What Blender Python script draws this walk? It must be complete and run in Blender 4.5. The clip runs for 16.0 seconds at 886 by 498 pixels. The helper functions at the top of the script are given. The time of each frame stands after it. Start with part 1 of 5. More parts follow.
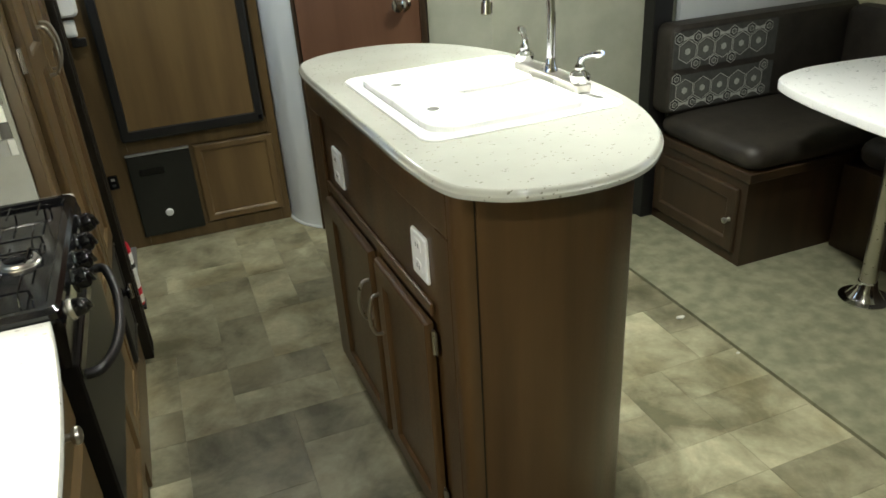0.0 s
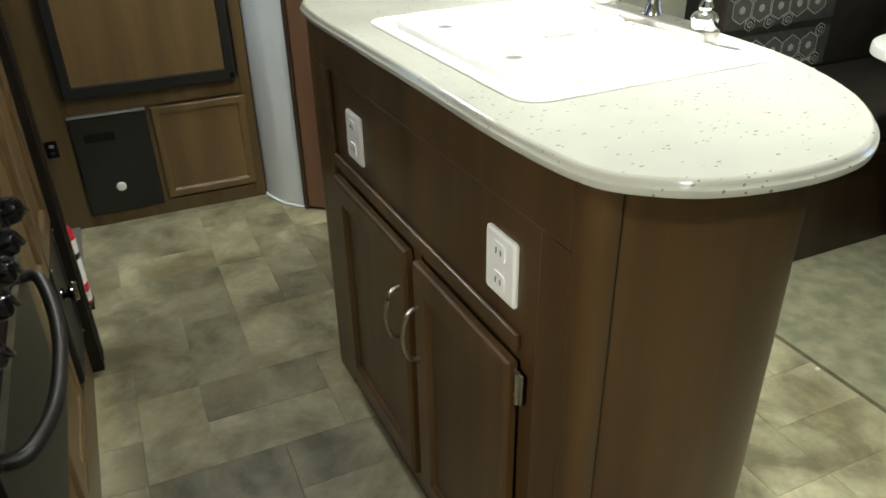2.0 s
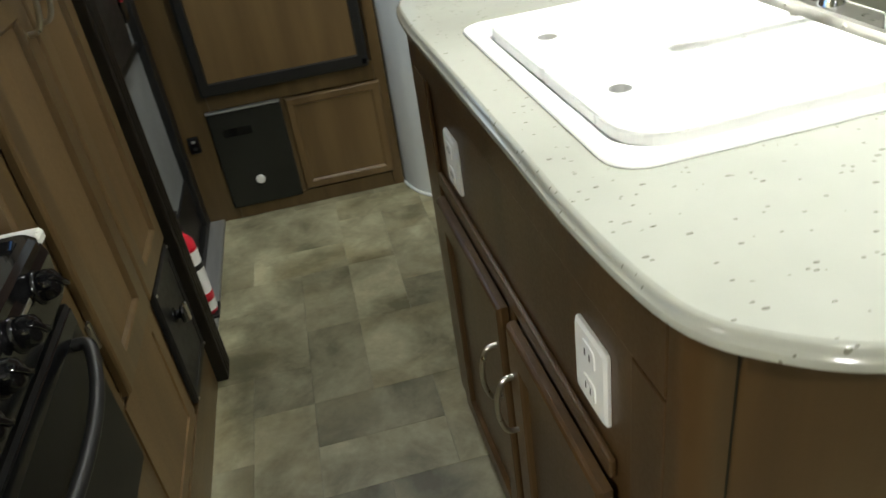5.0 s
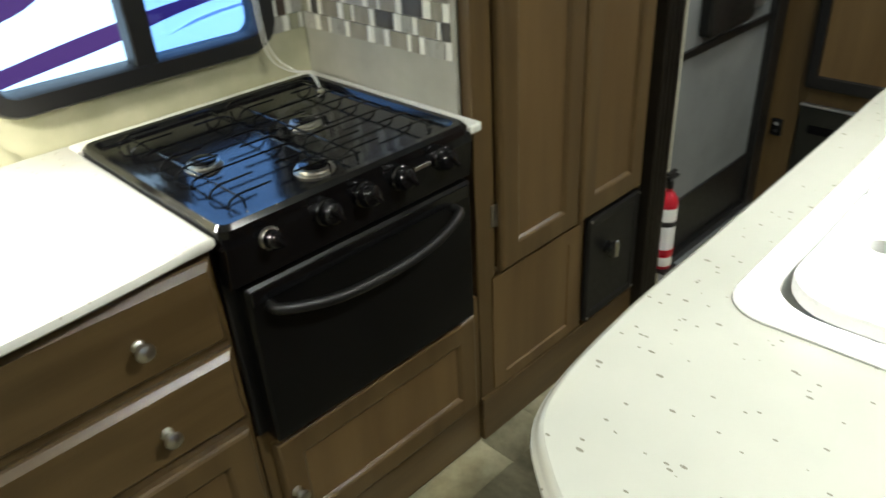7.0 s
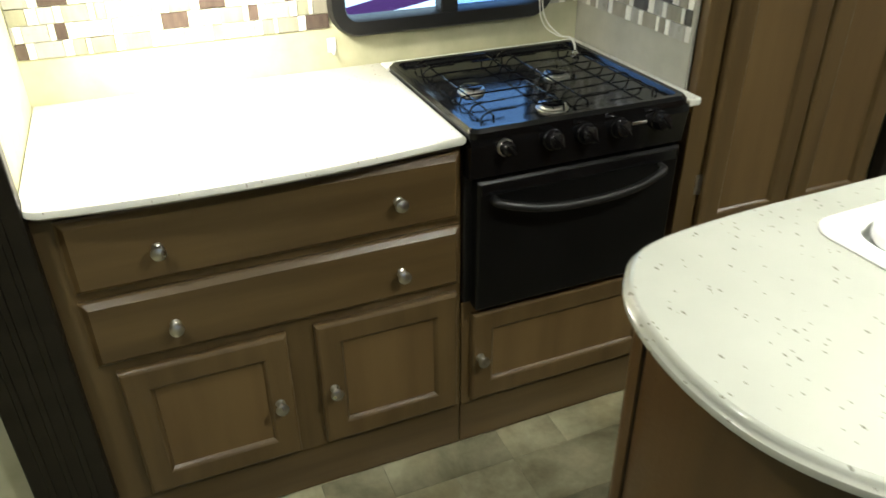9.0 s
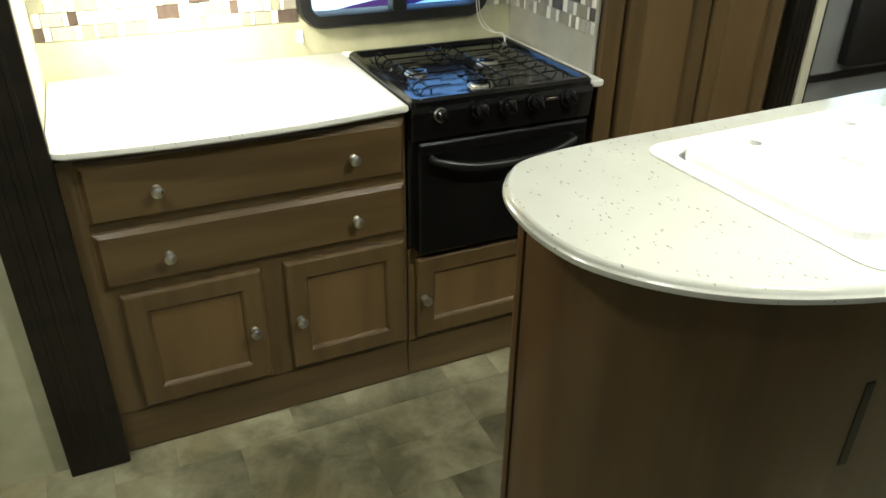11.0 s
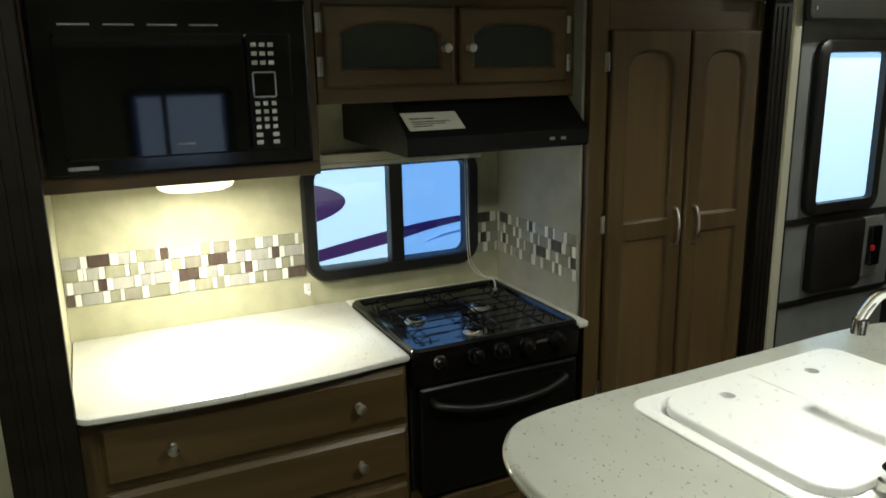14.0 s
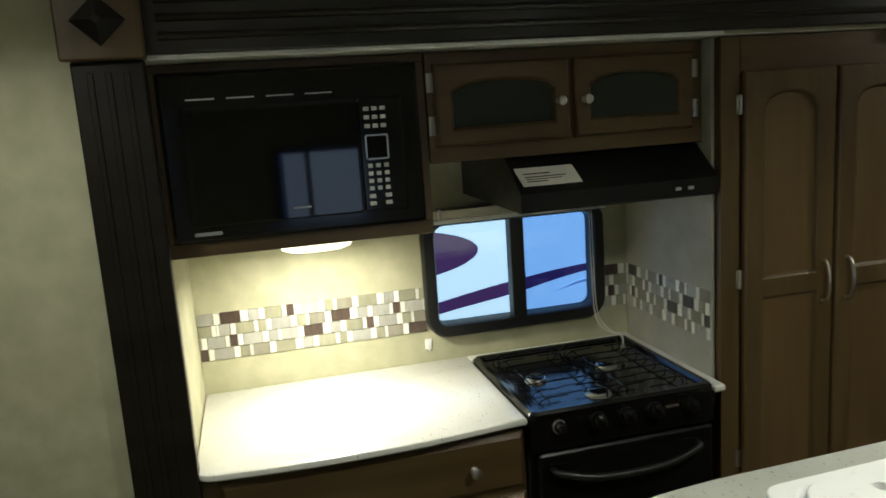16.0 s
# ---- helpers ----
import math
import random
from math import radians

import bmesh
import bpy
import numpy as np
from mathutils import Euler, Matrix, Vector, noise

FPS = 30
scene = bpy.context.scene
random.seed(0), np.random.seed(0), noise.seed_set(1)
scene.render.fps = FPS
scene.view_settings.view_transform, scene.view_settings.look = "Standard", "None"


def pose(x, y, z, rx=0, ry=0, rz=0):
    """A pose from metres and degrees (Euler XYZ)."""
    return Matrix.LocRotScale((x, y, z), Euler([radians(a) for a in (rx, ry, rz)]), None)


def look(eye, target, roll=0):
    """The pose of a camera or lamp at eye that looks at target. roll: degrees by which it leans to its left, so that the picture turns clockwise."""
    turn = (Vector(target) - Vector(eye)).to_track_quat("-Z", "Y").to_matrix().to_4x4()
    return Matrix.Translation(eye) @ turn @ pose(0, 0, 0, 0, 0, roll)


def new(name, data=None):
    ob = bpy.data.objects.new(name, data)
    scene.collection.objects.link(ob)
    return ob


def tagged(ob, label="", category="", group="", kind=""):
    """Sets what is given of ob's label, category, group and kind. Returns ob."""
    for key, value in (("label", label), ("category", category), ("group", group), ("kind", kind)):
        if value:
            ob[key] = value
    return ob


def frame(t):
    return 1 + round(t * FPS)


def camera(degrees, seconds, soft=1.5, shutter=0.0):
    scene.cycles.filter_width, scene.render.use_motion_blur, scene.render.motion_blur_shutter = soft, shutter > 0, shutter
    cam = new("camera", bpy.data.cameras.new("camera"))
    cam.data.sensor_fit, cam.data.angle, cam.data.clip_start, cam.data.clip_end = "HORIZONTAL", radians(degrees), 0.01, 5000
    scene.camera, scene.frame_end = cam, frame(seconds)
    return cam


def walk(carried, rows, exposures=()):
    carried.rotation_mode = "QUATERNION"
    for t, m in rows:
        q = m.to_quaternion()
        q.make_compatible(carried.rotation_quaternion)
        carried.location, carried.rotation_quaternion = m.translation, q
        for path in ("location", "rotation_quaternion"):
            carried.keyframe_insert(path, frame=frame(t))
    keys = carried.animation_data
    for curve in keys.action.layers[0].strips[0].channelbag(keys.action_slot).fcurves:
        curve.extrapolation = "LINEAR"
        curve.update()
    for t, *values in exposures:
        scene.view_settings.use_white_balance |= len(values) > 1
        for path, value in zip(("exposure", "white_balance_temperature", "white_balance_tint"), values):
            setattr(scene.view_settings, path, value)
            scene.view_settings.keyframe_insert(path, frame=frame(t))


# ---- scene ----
cam = camera(61.6, 16.0, 1.6, 0.4)
PATH = [
    (0, (0.258, -0.829, 1.391), (0.862, 0.848, 0.484), -3.8),
    (0.5, (0.243, -0.73, 1.355), (0.877, 0.933, 0.442), -3.0),
    (1, (0.196, -0.569, 1.309), (0.814, 1.1, 0.396), -1.9),
    (1.5, (0.205, -0.449, 1.262), (0.843, 1.195, 0.319), -1.7),
    (2, (0.224, -0.368, 1.242), (0.932, 1.228, 0.266), -1.1),
    (2.5, (0.235, -0.343, 1.241), (0.984, 1.222, 0.246), -1.1),
    (3, (0.244, -0.345, 1.241), (1.01, 1.203, 0.233), -1.3),
    (3.2, (0.246, -0.345, 1.243), (1.008, 1.201, 0.229), -1.5),
    (5.3, (0.509, -0.151, 1.274), (0.593, 1.547, 0.221), -7.6),
    (5.5, (0.561, -0.159, 1.279), (0.512, 1.549, 0.24), -5.3),
    (6, (0.681, -0.168, 1.308), (0.209, 1.474, 0.267), -5.7),
    (6.5, (0.822, -0.126, 1.313), (-0.127, 1.312, 0.296), -5.2),
    (7, (0.911, -0.126, 1.335), (-0.338, 1.052, 0.309), -3.5),
    (7.5, (0.996, -0.172, 1.342), (-0.425, 0.802, 0.326), -4.1),
    (8, (1.081, -0.247, 1.352), (-0.45, 0.55, 0.341), -4.0),
    (8.5, (1.148, -0.29, 1.354), (-0.445, 0.36, 0.333), -2.6),
    (9, (1.244, -0.279, 1.374), (-0.347, 0.37, 0.352), -0.6),
    (9.2, (1.3, -0.274, 1.377), (-0.287, 0.386, 0.354), -0.5),
    (11.3, (1.631, -0.399, 1.407), (0.044, 0.358, 0.454), 0.9),
    (11.5, (1.646, -0.419, 1.419), (0.053, 0.358, 0.492), 0.9),
    (12, (1.679, -0.429, 1.445), (0.044, 0.381, 0.626), 0.3),
    (12.5, (1.688, -0.431, 1.474), (0.016, 0.406, 0.766), -0.5),
    (13, (1.682, -0.424, 1.502), (-0.013, 0.424, 0.863), -0.7),
    (13.5, (1.678, -0.415, 1.518), (-0.052, 0.423, 0.964), -0.9),
    (14, (1.676, -0.414, 1.54), (-0.08, 0.418, 1.069), -1.1),
    (14.5, (1.678, -0.42, 1.559), (-0.092, 0.418, 1.153), -1.2),
    (15, (1.682, -0.42, 1.571), (-0.128, 0.355, 1.22), -1.7),
    (15.5, (1.673, -0.401, 1.574), (-0.185, 0.247, 1.219), -2.2),
    (16, (1.651, -0.321, 1.569), (-0.26, 0.157, 1.221), -3.9),
]
walk(cam, [(t, look(eye, target, roll)) for t, eye, target, roll in PATH],
     [(0.0, 0.92, 6330, 11), (1.0, 0.88, 6330, 11), (2.5, 1.22, 6280, 12), (5.5, 0.84, 6230, 12), (6.5, 0.88, 6230, 12), (8.0, 1.08, 6330, 11), (9.0, 0.98, 6450, 10),
      (11.5, 0.97, 6480, 9), (12.5, 0.52, 6500, 8), (13.5, 0.0, 6480, 7), (14.5, -0.22, 6460, 7), (16.0, -0.26, 6480, 8)])

# ---- world and lights ----
world = bpy.data.worlds.new("world")
scene.world = world
world.use_nodes = True
wn = world.node_tree
sky = wn.nodes.new("ShaderNodeTexSky")
sky.sky_type, sky.sun_disc = "NISHITA", False
sky.sun_elevation, sky.sun_rotation = radians(40), radians(200)
wn.links.new(sky.outputs[0], wn.nodes["Background"].inputs[0])
wn.nodes["Background"].inputs[1].default_value = 0.10


def area_lamp(name, m, sx, sy, watts, colour):
    d = bpy.data.lights.new(name, "AREA")
    d.shape, d.size, d.size_y, d.energy, d.color = "RECTANGLE", sx, sy, watts, colour
    ob = new(name, d)
    ob.matrix_world = m
    return ob


WARM = (1.0, 0.96, 0.82)
LED = (0.96, 0.98, 0.87)
CEIL = 1.98
LAMPS = [(1.21, 0.72, 10.6, 145), (0.54, -0.80, 4.0, 145), (0.36, 2.02, 4.3, 178), (1.45, -0.36, 0.8, 145)]
for lx, ly, watts, fan in LAMPS:
    area_lamp("ceiling_lamp", pose(lx, ly, CEIL - 0.046), 0.10, 0.10, watts, LED).data.spread = radians(fan)
under = area_lamp("counter_lamp", pose(-0.255, -0.175, 1.242), 0.07, 0.18, 6.4, WARM)
under.data.spread = radians(172)
area_lamp("dinette_window_light", pose(2.985, 0.12, 1.2, 0, 90, 0), 0.42, 0.48, 0.8, (0.62, 0.78, 1.0))


# ---- materials ----
def material(name, a, b=None, rough=0.5, metal=0.0, scale=(8, 8, 8), bump=0.0, fine=60.0, ramp=(0.35, 0.65), spec=0.5, rvar=0.1, island=0.0, coat=0.0, detail=6.0):
    """Two tones mixed by a stretched noise, a finer noise for relief and gloss, optional change from piece to piece."""
    m = bpy.data.materials.new(name)
    m.use_nodes = True
    n, l = m.node_tree.nodes, m.node_tree.links
    p = n["Principled BSDF"]
    b = b or a
    a, b = tuple(a)[:3] + (1,), tuple(b)[:3] + (1,)
    geo = n.new("ShaderNodeNewGeometry")
    mp = n.new("ShaderNodeMapping")
    mp.inputs["Scale"].default_value = scale
    l.new(geo.outputs["Position"], mp.inputs[0])
    t1 = n.new("ShaderNodeTexNoise")
    t1.inputs["Scale"].default_value, t1.inputs["Detail"].default_value = 1.0, detail
    l.new(mp.outputs[0], t1.inputs["Vector"])
    cr = n.new("ShaderNodeValToRGB")
    cr.color_ramp.elements[0].position, cr.color_ramp.elements[1].position = ramp
    cr.color_ramp.elements[0].color, cr.color_ramp.elements[1].color = a, b
    l.new(t1.outputs["Fac"], cr.inputs[0])
    out = cr.outputs[0]
    if island:
        oi = n.new("ShaderNodeObjectInfo")
        hs = n.new("ShaderNodeHueSaturation")
        mr = n.new("ShaderNodeMapRange")
        mr.inputs["To Min"].default_value, mr.inputs["To Max"].default_value = 1 - island, 1 + island
        l.new(oi.outputs["Random"], mr.inputs[0])
        l.new(mr.outputs[0], hs.inputs["Value"])
        l.new(out, hs.inputs["Color"])
        out = hs.outputs[0]
    l.new(out, p.inputs["Base Color"])
    t2 = n.new("ShaderNodeTexNoise")
    t2.inputs["Scale"].default_value, t2.inputs["Detail"].default_value = fine, 4.0
    l.new(geo.outputs["Position"], t2.inputs["Vector"])
    r = n.new("ShaderNodeMapRange")
    r.inputs["To Min"].default_value, r.inputs["To Max"].default_value = max(rough - rvar, 0.02), min(rough + rvar, 1)
    l.new(t2.outputs["Fac"], r.inputs[0])
    l.new(r.outputs[0], p.inputs["Roughness"])
    p.inputs["Metallic"].default_value, p.inputs["Specular IOR Level"].default_value = metal, spec
    p.inputs["Coat Weight"].default_value = coat
    if bump:
        bp = n.new("ShaderNodeBump")
        bp.inputs["Strength"].default_value, bp.inputs["Distance"].default_value = bump, 0.002
        l.new((t1 if fine == 0 else t2).outputs["Fac"], bp.inputs["Height"])
        l.new(bp.outputs[0], p.inputs["Normal"])
    return m


def glowing(name, colour, strength):
    m = bpy.data.materials.new(name)
    m.use_nodes = True
    p = m.node_tree.nodes["Principled BSDF"]
    p.inputs["Base Color"].default_value = (0.8, 0.8, 0.8, 1)
    p.inputs["Emission Color"].default_value = tuple(colour) + (1,)
    p.inputs["Emission Strength"].default_value = strength
    return m


def glassy(name, tint=(0.9, 0.95, 1.0), rough=0.0):
    m = bpy.data.materials.new(name)
    m.use_nodes = True
    n, l = m.node_tree.nodes, m.node_tree.links
    mix, tr, gl = n.new("ShaderNodeMixShader"), n.new("ShaderNodeBsdfTransparent"), n.new("ShaderNodeBsdfGlossy")
    tr.inputs[0].default_value = tuple(tint) + (1,)
    gl.inputs["Roughness"].default_value = 0.03
    mix.inputs[0].default_value = 0.06
    l.new(tr.outputs[0], mix.inputs[1])
    l.new(gl.outputs[0], mix.inputs[2])
    l.new(mix.outputs[0], n["Material Output"].inputs[0])
    return m


W1, W2 = (0.080, 0.050, 0.0195), (0.121, 0.077, 0.031)
WOOD = material("stained_wood_upright", W1, W2, 0.35, scale=(22, 22, 2.2), bump=0.08, fine=220)
WOOD_H = material("stained_wood_level", W1, W2, 0.35, scale=(22, 2.2, 22), bump=0.08, fine=220)
PANEL = material("wood_panel", (0.114, 0.069, 0.0265), (0.158, 0.099, 0.039), 0.42, scale=(14, 14, 1.4), bump=0.05, fine=180)
ISLAND_WOOD = material("island_wood", (0.054, 0.029, 0.0105), (0.090, 0.050, 0.018), 0.34, scale=(16, 16, 1.0), bump=0.05, fine=200)
RED_WOOD = material("red_brown_veneer", (0.13, 0.062, 0.034), (0.17, 0.085, 0.047), 0.42, scale=(10, 10, 1.0), bump=0.03, fine=150)
# espresso_trim lightened: light caught on the fascia ribs is put into the colour
LIT_FASCIA = material("lit_espresso_fascia", (0.014, 0.011, 0.0075), (0.024, 0.019, 0.013), 0.33, scale=(20, 3, 20), bump=0.06, fine=160)
SIDE_WALL = material("grey_olive_wall", (0.34, 0.335, 0.28), (0.40, 0.395, 0.33), 0.6, scale=(12, 12, 12), bump=0.06, fine=110)
DARK_WOOD = material("espresso_trim", (0.009, 0.007, 0.0045), (0.015, 0.012, 0.008), 0.42, spec=0.3, scale=(20, 3, 20), bump=0.06, fine=160)
BENCH_WOOD = material("bench_wood", (0.030, 0.017, 0.008), (0.048, 0.028, 0.013), 0.42, scale=(14, 14, 2), bump=0.05, fine=200)
WALLPAPER = material("wallpaper", (0.40, 0.392, 0.255), (0.48, 0.468, 0.318), 0.7, scale=(14, 14, 14), bump=0.1, fine=120)
WALL_GREY = material("pale_grey_wall", (0.62, 0.65, 0.66), (0.70, 0.72, 0.72), 0.5, scale=(5, 5, 2), bump=0.04, fine=90)
CEILING_MAT = material("ceiling_board", (0.72, 0.71, 0.64), (0.78, 0.77, 0.7), 0.6, scale=(6, 6, 6), bump=0.05, fine=80)
FLOOR_BASE = material("floor_sheet", (0.13, 0.112, 0.058), (0.40, 0.37, 0.25), 0.45, scale=(5.5, 5.5, 5.5))
CARPET = material("carpet", (0.185, 0.182, 0.118), (0.275, 0.268, 0.178), 0.95, scale=(18, 18, 18), bump=0.9, fine=420, spec=0.1)
WHITE_PLASTIC = material("white_plastic", (0.86, 0.86, 0.83), (0.89, 0.89, 0.86), 0.35, rvar=0.03)
SINK_WHITE = material("white_acrylic", (0.87, 0.87, 0.85), (0.9, 0.9, 0.88), 0.28, scale=(3, 3, 3), rvar=0.02)
BLACK_ENAMEL = material("black_enamel", (0.0035, 0.0035, 0.004), (0.006, 0.006, 0.0065), 0.12, scale=(9, 9, 9), rvar=0.015)
BLACK_MATT = material("black_matt_metal", (0.007, 0.007, 0.007), (0.012, 0.0115, 0.011), 0.42, scale=(9, 9, 9), bump=0.04)
OVEN_BLACK = material("oven_enamel", (0.003, 0.003, 0.003), (0.005, 0.005, 0.005), 0.34, scale=(7, 7, 7), rvar=0.01, spec=0.3)
BLACK_GLASS = material("black_glass", (0.003, 0.0035, 0.003), (0.005, 0.0055, 0.005), 0.04, rvar=0.012, scale=(4, 4, 4))
DARK_PANEL = material("charcoal_panel", (0.014, 0.0145, 0.011), (0.020, 0.020, 0.0155), 0.5, spec=0.35, scale=(7, 7, 7), bump=0.05)
CHROME = material("chrome", (0.75, 0.75, 0.76), (0.82, 0.82, 0.82), 0.1, 1.0, rvar=0.04)
NICKEL = material("brushed_nickel", (0.55, 0.53, 0.48), (0.62, 0.6, 0.55), 0.3, 1.0, rvar=0.08)
RED_PAINT = material("red_paint", (0.55, 0.012, 0.03), (0.62, 0.02, 0.04), 0.3)
CUSHION = material("brown_leatherette", (0.020, 0.016, 0.012), (0.034, 0.028, 0.021), 0.55, scale=(16, 16, 16), bump=0.3, fine=160)
DOOR_GREY = material("grey_door_skin", (0.19, 0.20, 0.20), (0.24, 0.25, 0.25), 0.5, scale=(6, 6, 6), bump=0.05)
GLASS = glassy("clear_glass")
GREY_METAL = material("bare_aluminium", (0.42, 0.43, 0.43), (0.52, 0.53, 0.52), 0.4, 0.7, scale=(30, 4, 30))


# ---- shaping helpers ----
def mesh_of(bm, name, mat, smooth=False):
    bmesh.ops.recalc_face_normals(bm, faces=bm.faces)
    me = bpy.data.meshes.new(name)
    bm.to_mesh(me)
    bm.free()
    me.materials.append(mat)
    if smooth:
        me.polygons.foreach_set("use_smooth", [True] * len(me.polygons))
        me.set_sharp_from_angle(angle=radians(35))
    return me


def part(name, bm, mat, parent, label="", smooth=False):
    ob = new(name, mesh_of(bm, name, mat, smooth))
    ob.parent = parent
    if label:
        tagged(ob, label)
    return ob


def thing(name, label, category, group="", at=(0, 0, 0)):
    ob = new(name)
    ob.empty_display_size = 0.05
    ob.location = at
    return tagged(ob, label, category, group)


def solid(name, bm, mat, label="", category="", group="", kind="", smooth=False):
    return tagged(new(name, mesh_of(bm, name, mat, smooth)), label, category, group, kind)


def BM():
    return bmesh.new()


def box(bm, x0, x1, y0, y1, z0, z1, bevel=0.0, segments=1):
    r = bmesh.ops.create_cube(bm, size=1.0)
    bmesh.ops.transform(bm, matrix=Matrix.Translation(((x0 + x1) / 2, (y0 + y1) / 2, (z0 + z1) / 2)) @ Matrix.Diagonal((x1 - x0, y1 - y0, z1 - z0, 1)), verts=r["verts"])
    if bevel:
        es = list({e for v in r["verts"] for e in v.link_edges})
        bmesh.ops.bevel(bm, geom=es, offset=bevel, segments=segments, affect="EDGES", profile=0.5)
    return bm


def move(bm, m):
    bmesh.ops.transform(bm, matrix=m, verts=bm.verts)
    return bm


def loops(bm, rings, cap_first=True, cap_last=True, closed=False):
    vs = [[bm.verts.new(p) for p in ring] for ring in rings]
    n = len(vs[0])
    pairs = list(zip(vs, vs[1:])) + ([(vs[-1], vs[0])] if closed else [])
    for a, b in pairs:
        for i in range(n):
            bm.faces.new((a[i], a[(i + 1) % n], b[(i + 1) % n], b[i]))
    if cap_first and not closed:
        bm.faces.new(vs[0][::-1])
    if cap_last and not closed:
        bm.faces.new(vs[-1])
    return bm


def lathe(bm, profile, n=20, m=None):
    """A turned shape about its own z: profile rows of radius and height."""
    rings = [[(r * math.cos(2 * math.pi * i / n), r * math.sin(2 * math.pi * i / n), z) for i in range(n)] for r, z in profile]
    if m:
        rings = [[m @ Vector(p) for p in ring] for ring in rings]
    return loops(bm, rings)


def sweep(bm, path, r, n=10, closed=False):
    """A round rod along a path; r may be a number or a list."""
    pts = [Vector(p) for p in path]
    rs = r if isinstance(r, (list, tuple)) else [r] * len(pts)
    rings = []
    side = None
    for i, p in enumerate(pts):
        a, b = pts[max(i - 1, 0)], pts[min(i + 1, len(pts) - 1)]
        d = (b - a).normalized()
        if side is None:
            side = d.orthogonal().normalized()
        side = (side - d * side.dot(d)).normalized()
        up = d.cross(side)
        rings.append([p + rs[i] * (side * math.cos(2 * math.pi * k / n) + up * math.sin(2 * math.pi * k / n)) for k in range(n)])
    return loops(bm, rings)


def smooth_path(pts, per=8, closed=False):
    """A Catmull-Rom curve through the points."""
    pts = [Vector(p) for p in pts]
    n = len(pts)
    out = []
    for i in range(n if closed else n - 1):
        if closed:
            p0, p1, p2, p3 = (pts[(i + k) % n] for k in (-1, 0, 1, 2))
        else:
            p0, p1, p2, p3 = pts[max(i - 1, 0)], pts[i], pts[i + 1], pts[min(i + 2, n - 1)]
        for k in range(per):
            t = k / per
            out.append(0.5 * (2 * p1 + (p2 - p0) * t + (2 * p0 - 5 * p1 + 4 * p2 - p3) * t * t + (3 * p1 - p0 - 3 * p2 + p3) * t ** 3))
    if not closed:
        out.append(pts[-1])
    return out


def rounded(u0, u1, v0, v1, r, w, per=6):
    pts = []
    for cu, cv, a0 in ((u1 - r, v0 + r, -90), (u1 - r, v1 - r, 0), (u0 + r, v1 - r, 90), (u0 + r, v0 + r, 180)):
        for k in range(per + 1):
            a = radians(a0 + 90 * k / per)
            pts.append((cu + r * math.cos(a), cv + r * math.sin(a), w))
    return pts


def facing(side, plane):
    """Local u to the viewer's right, v up, w outwards, for a face that looks towards side."""
    cols = {"+x": ((0, 1, 0), (0, 0, 1), (1, 0, 0), (plane, 0, 0)), "-x": ((0, -1, 0), (0, 0, 1), (-1, 0, 0), (plane, 0, 0)),
            "-y": ((1, 0, 0), (0, 0, 1), (0, -1, 0), (0, plane, 0)), "+y": ((-1, 0, 0), (0, 0, 1), (0, 1, 0), (0, plane, 0))}[side]
    m = Matrix.Identity(4)
    for c in range(4):
        for r in range(3):
            m[r][c] = cols[c][r]
    return m


def arched(u0, u1, v0, v1, rise, w, n=12):
    """A rectangle whose top edge bows up by rise in its middle."""
    pts = [(u0, v0, w), (u1, v0, w)]
    for k in range(n + 1):
        s = k / n
        q = abs(2 * s - 1)
        lift = 0 if q > 0.93 else rise * (0.22 + 0.78 * math.sqrt(max(0, 1 - (q / 0.93) ** 2)))
        pts.append((u1 + (u0 - u1) * s, v1 - rise + lift if rise else v1, w))
    return pts


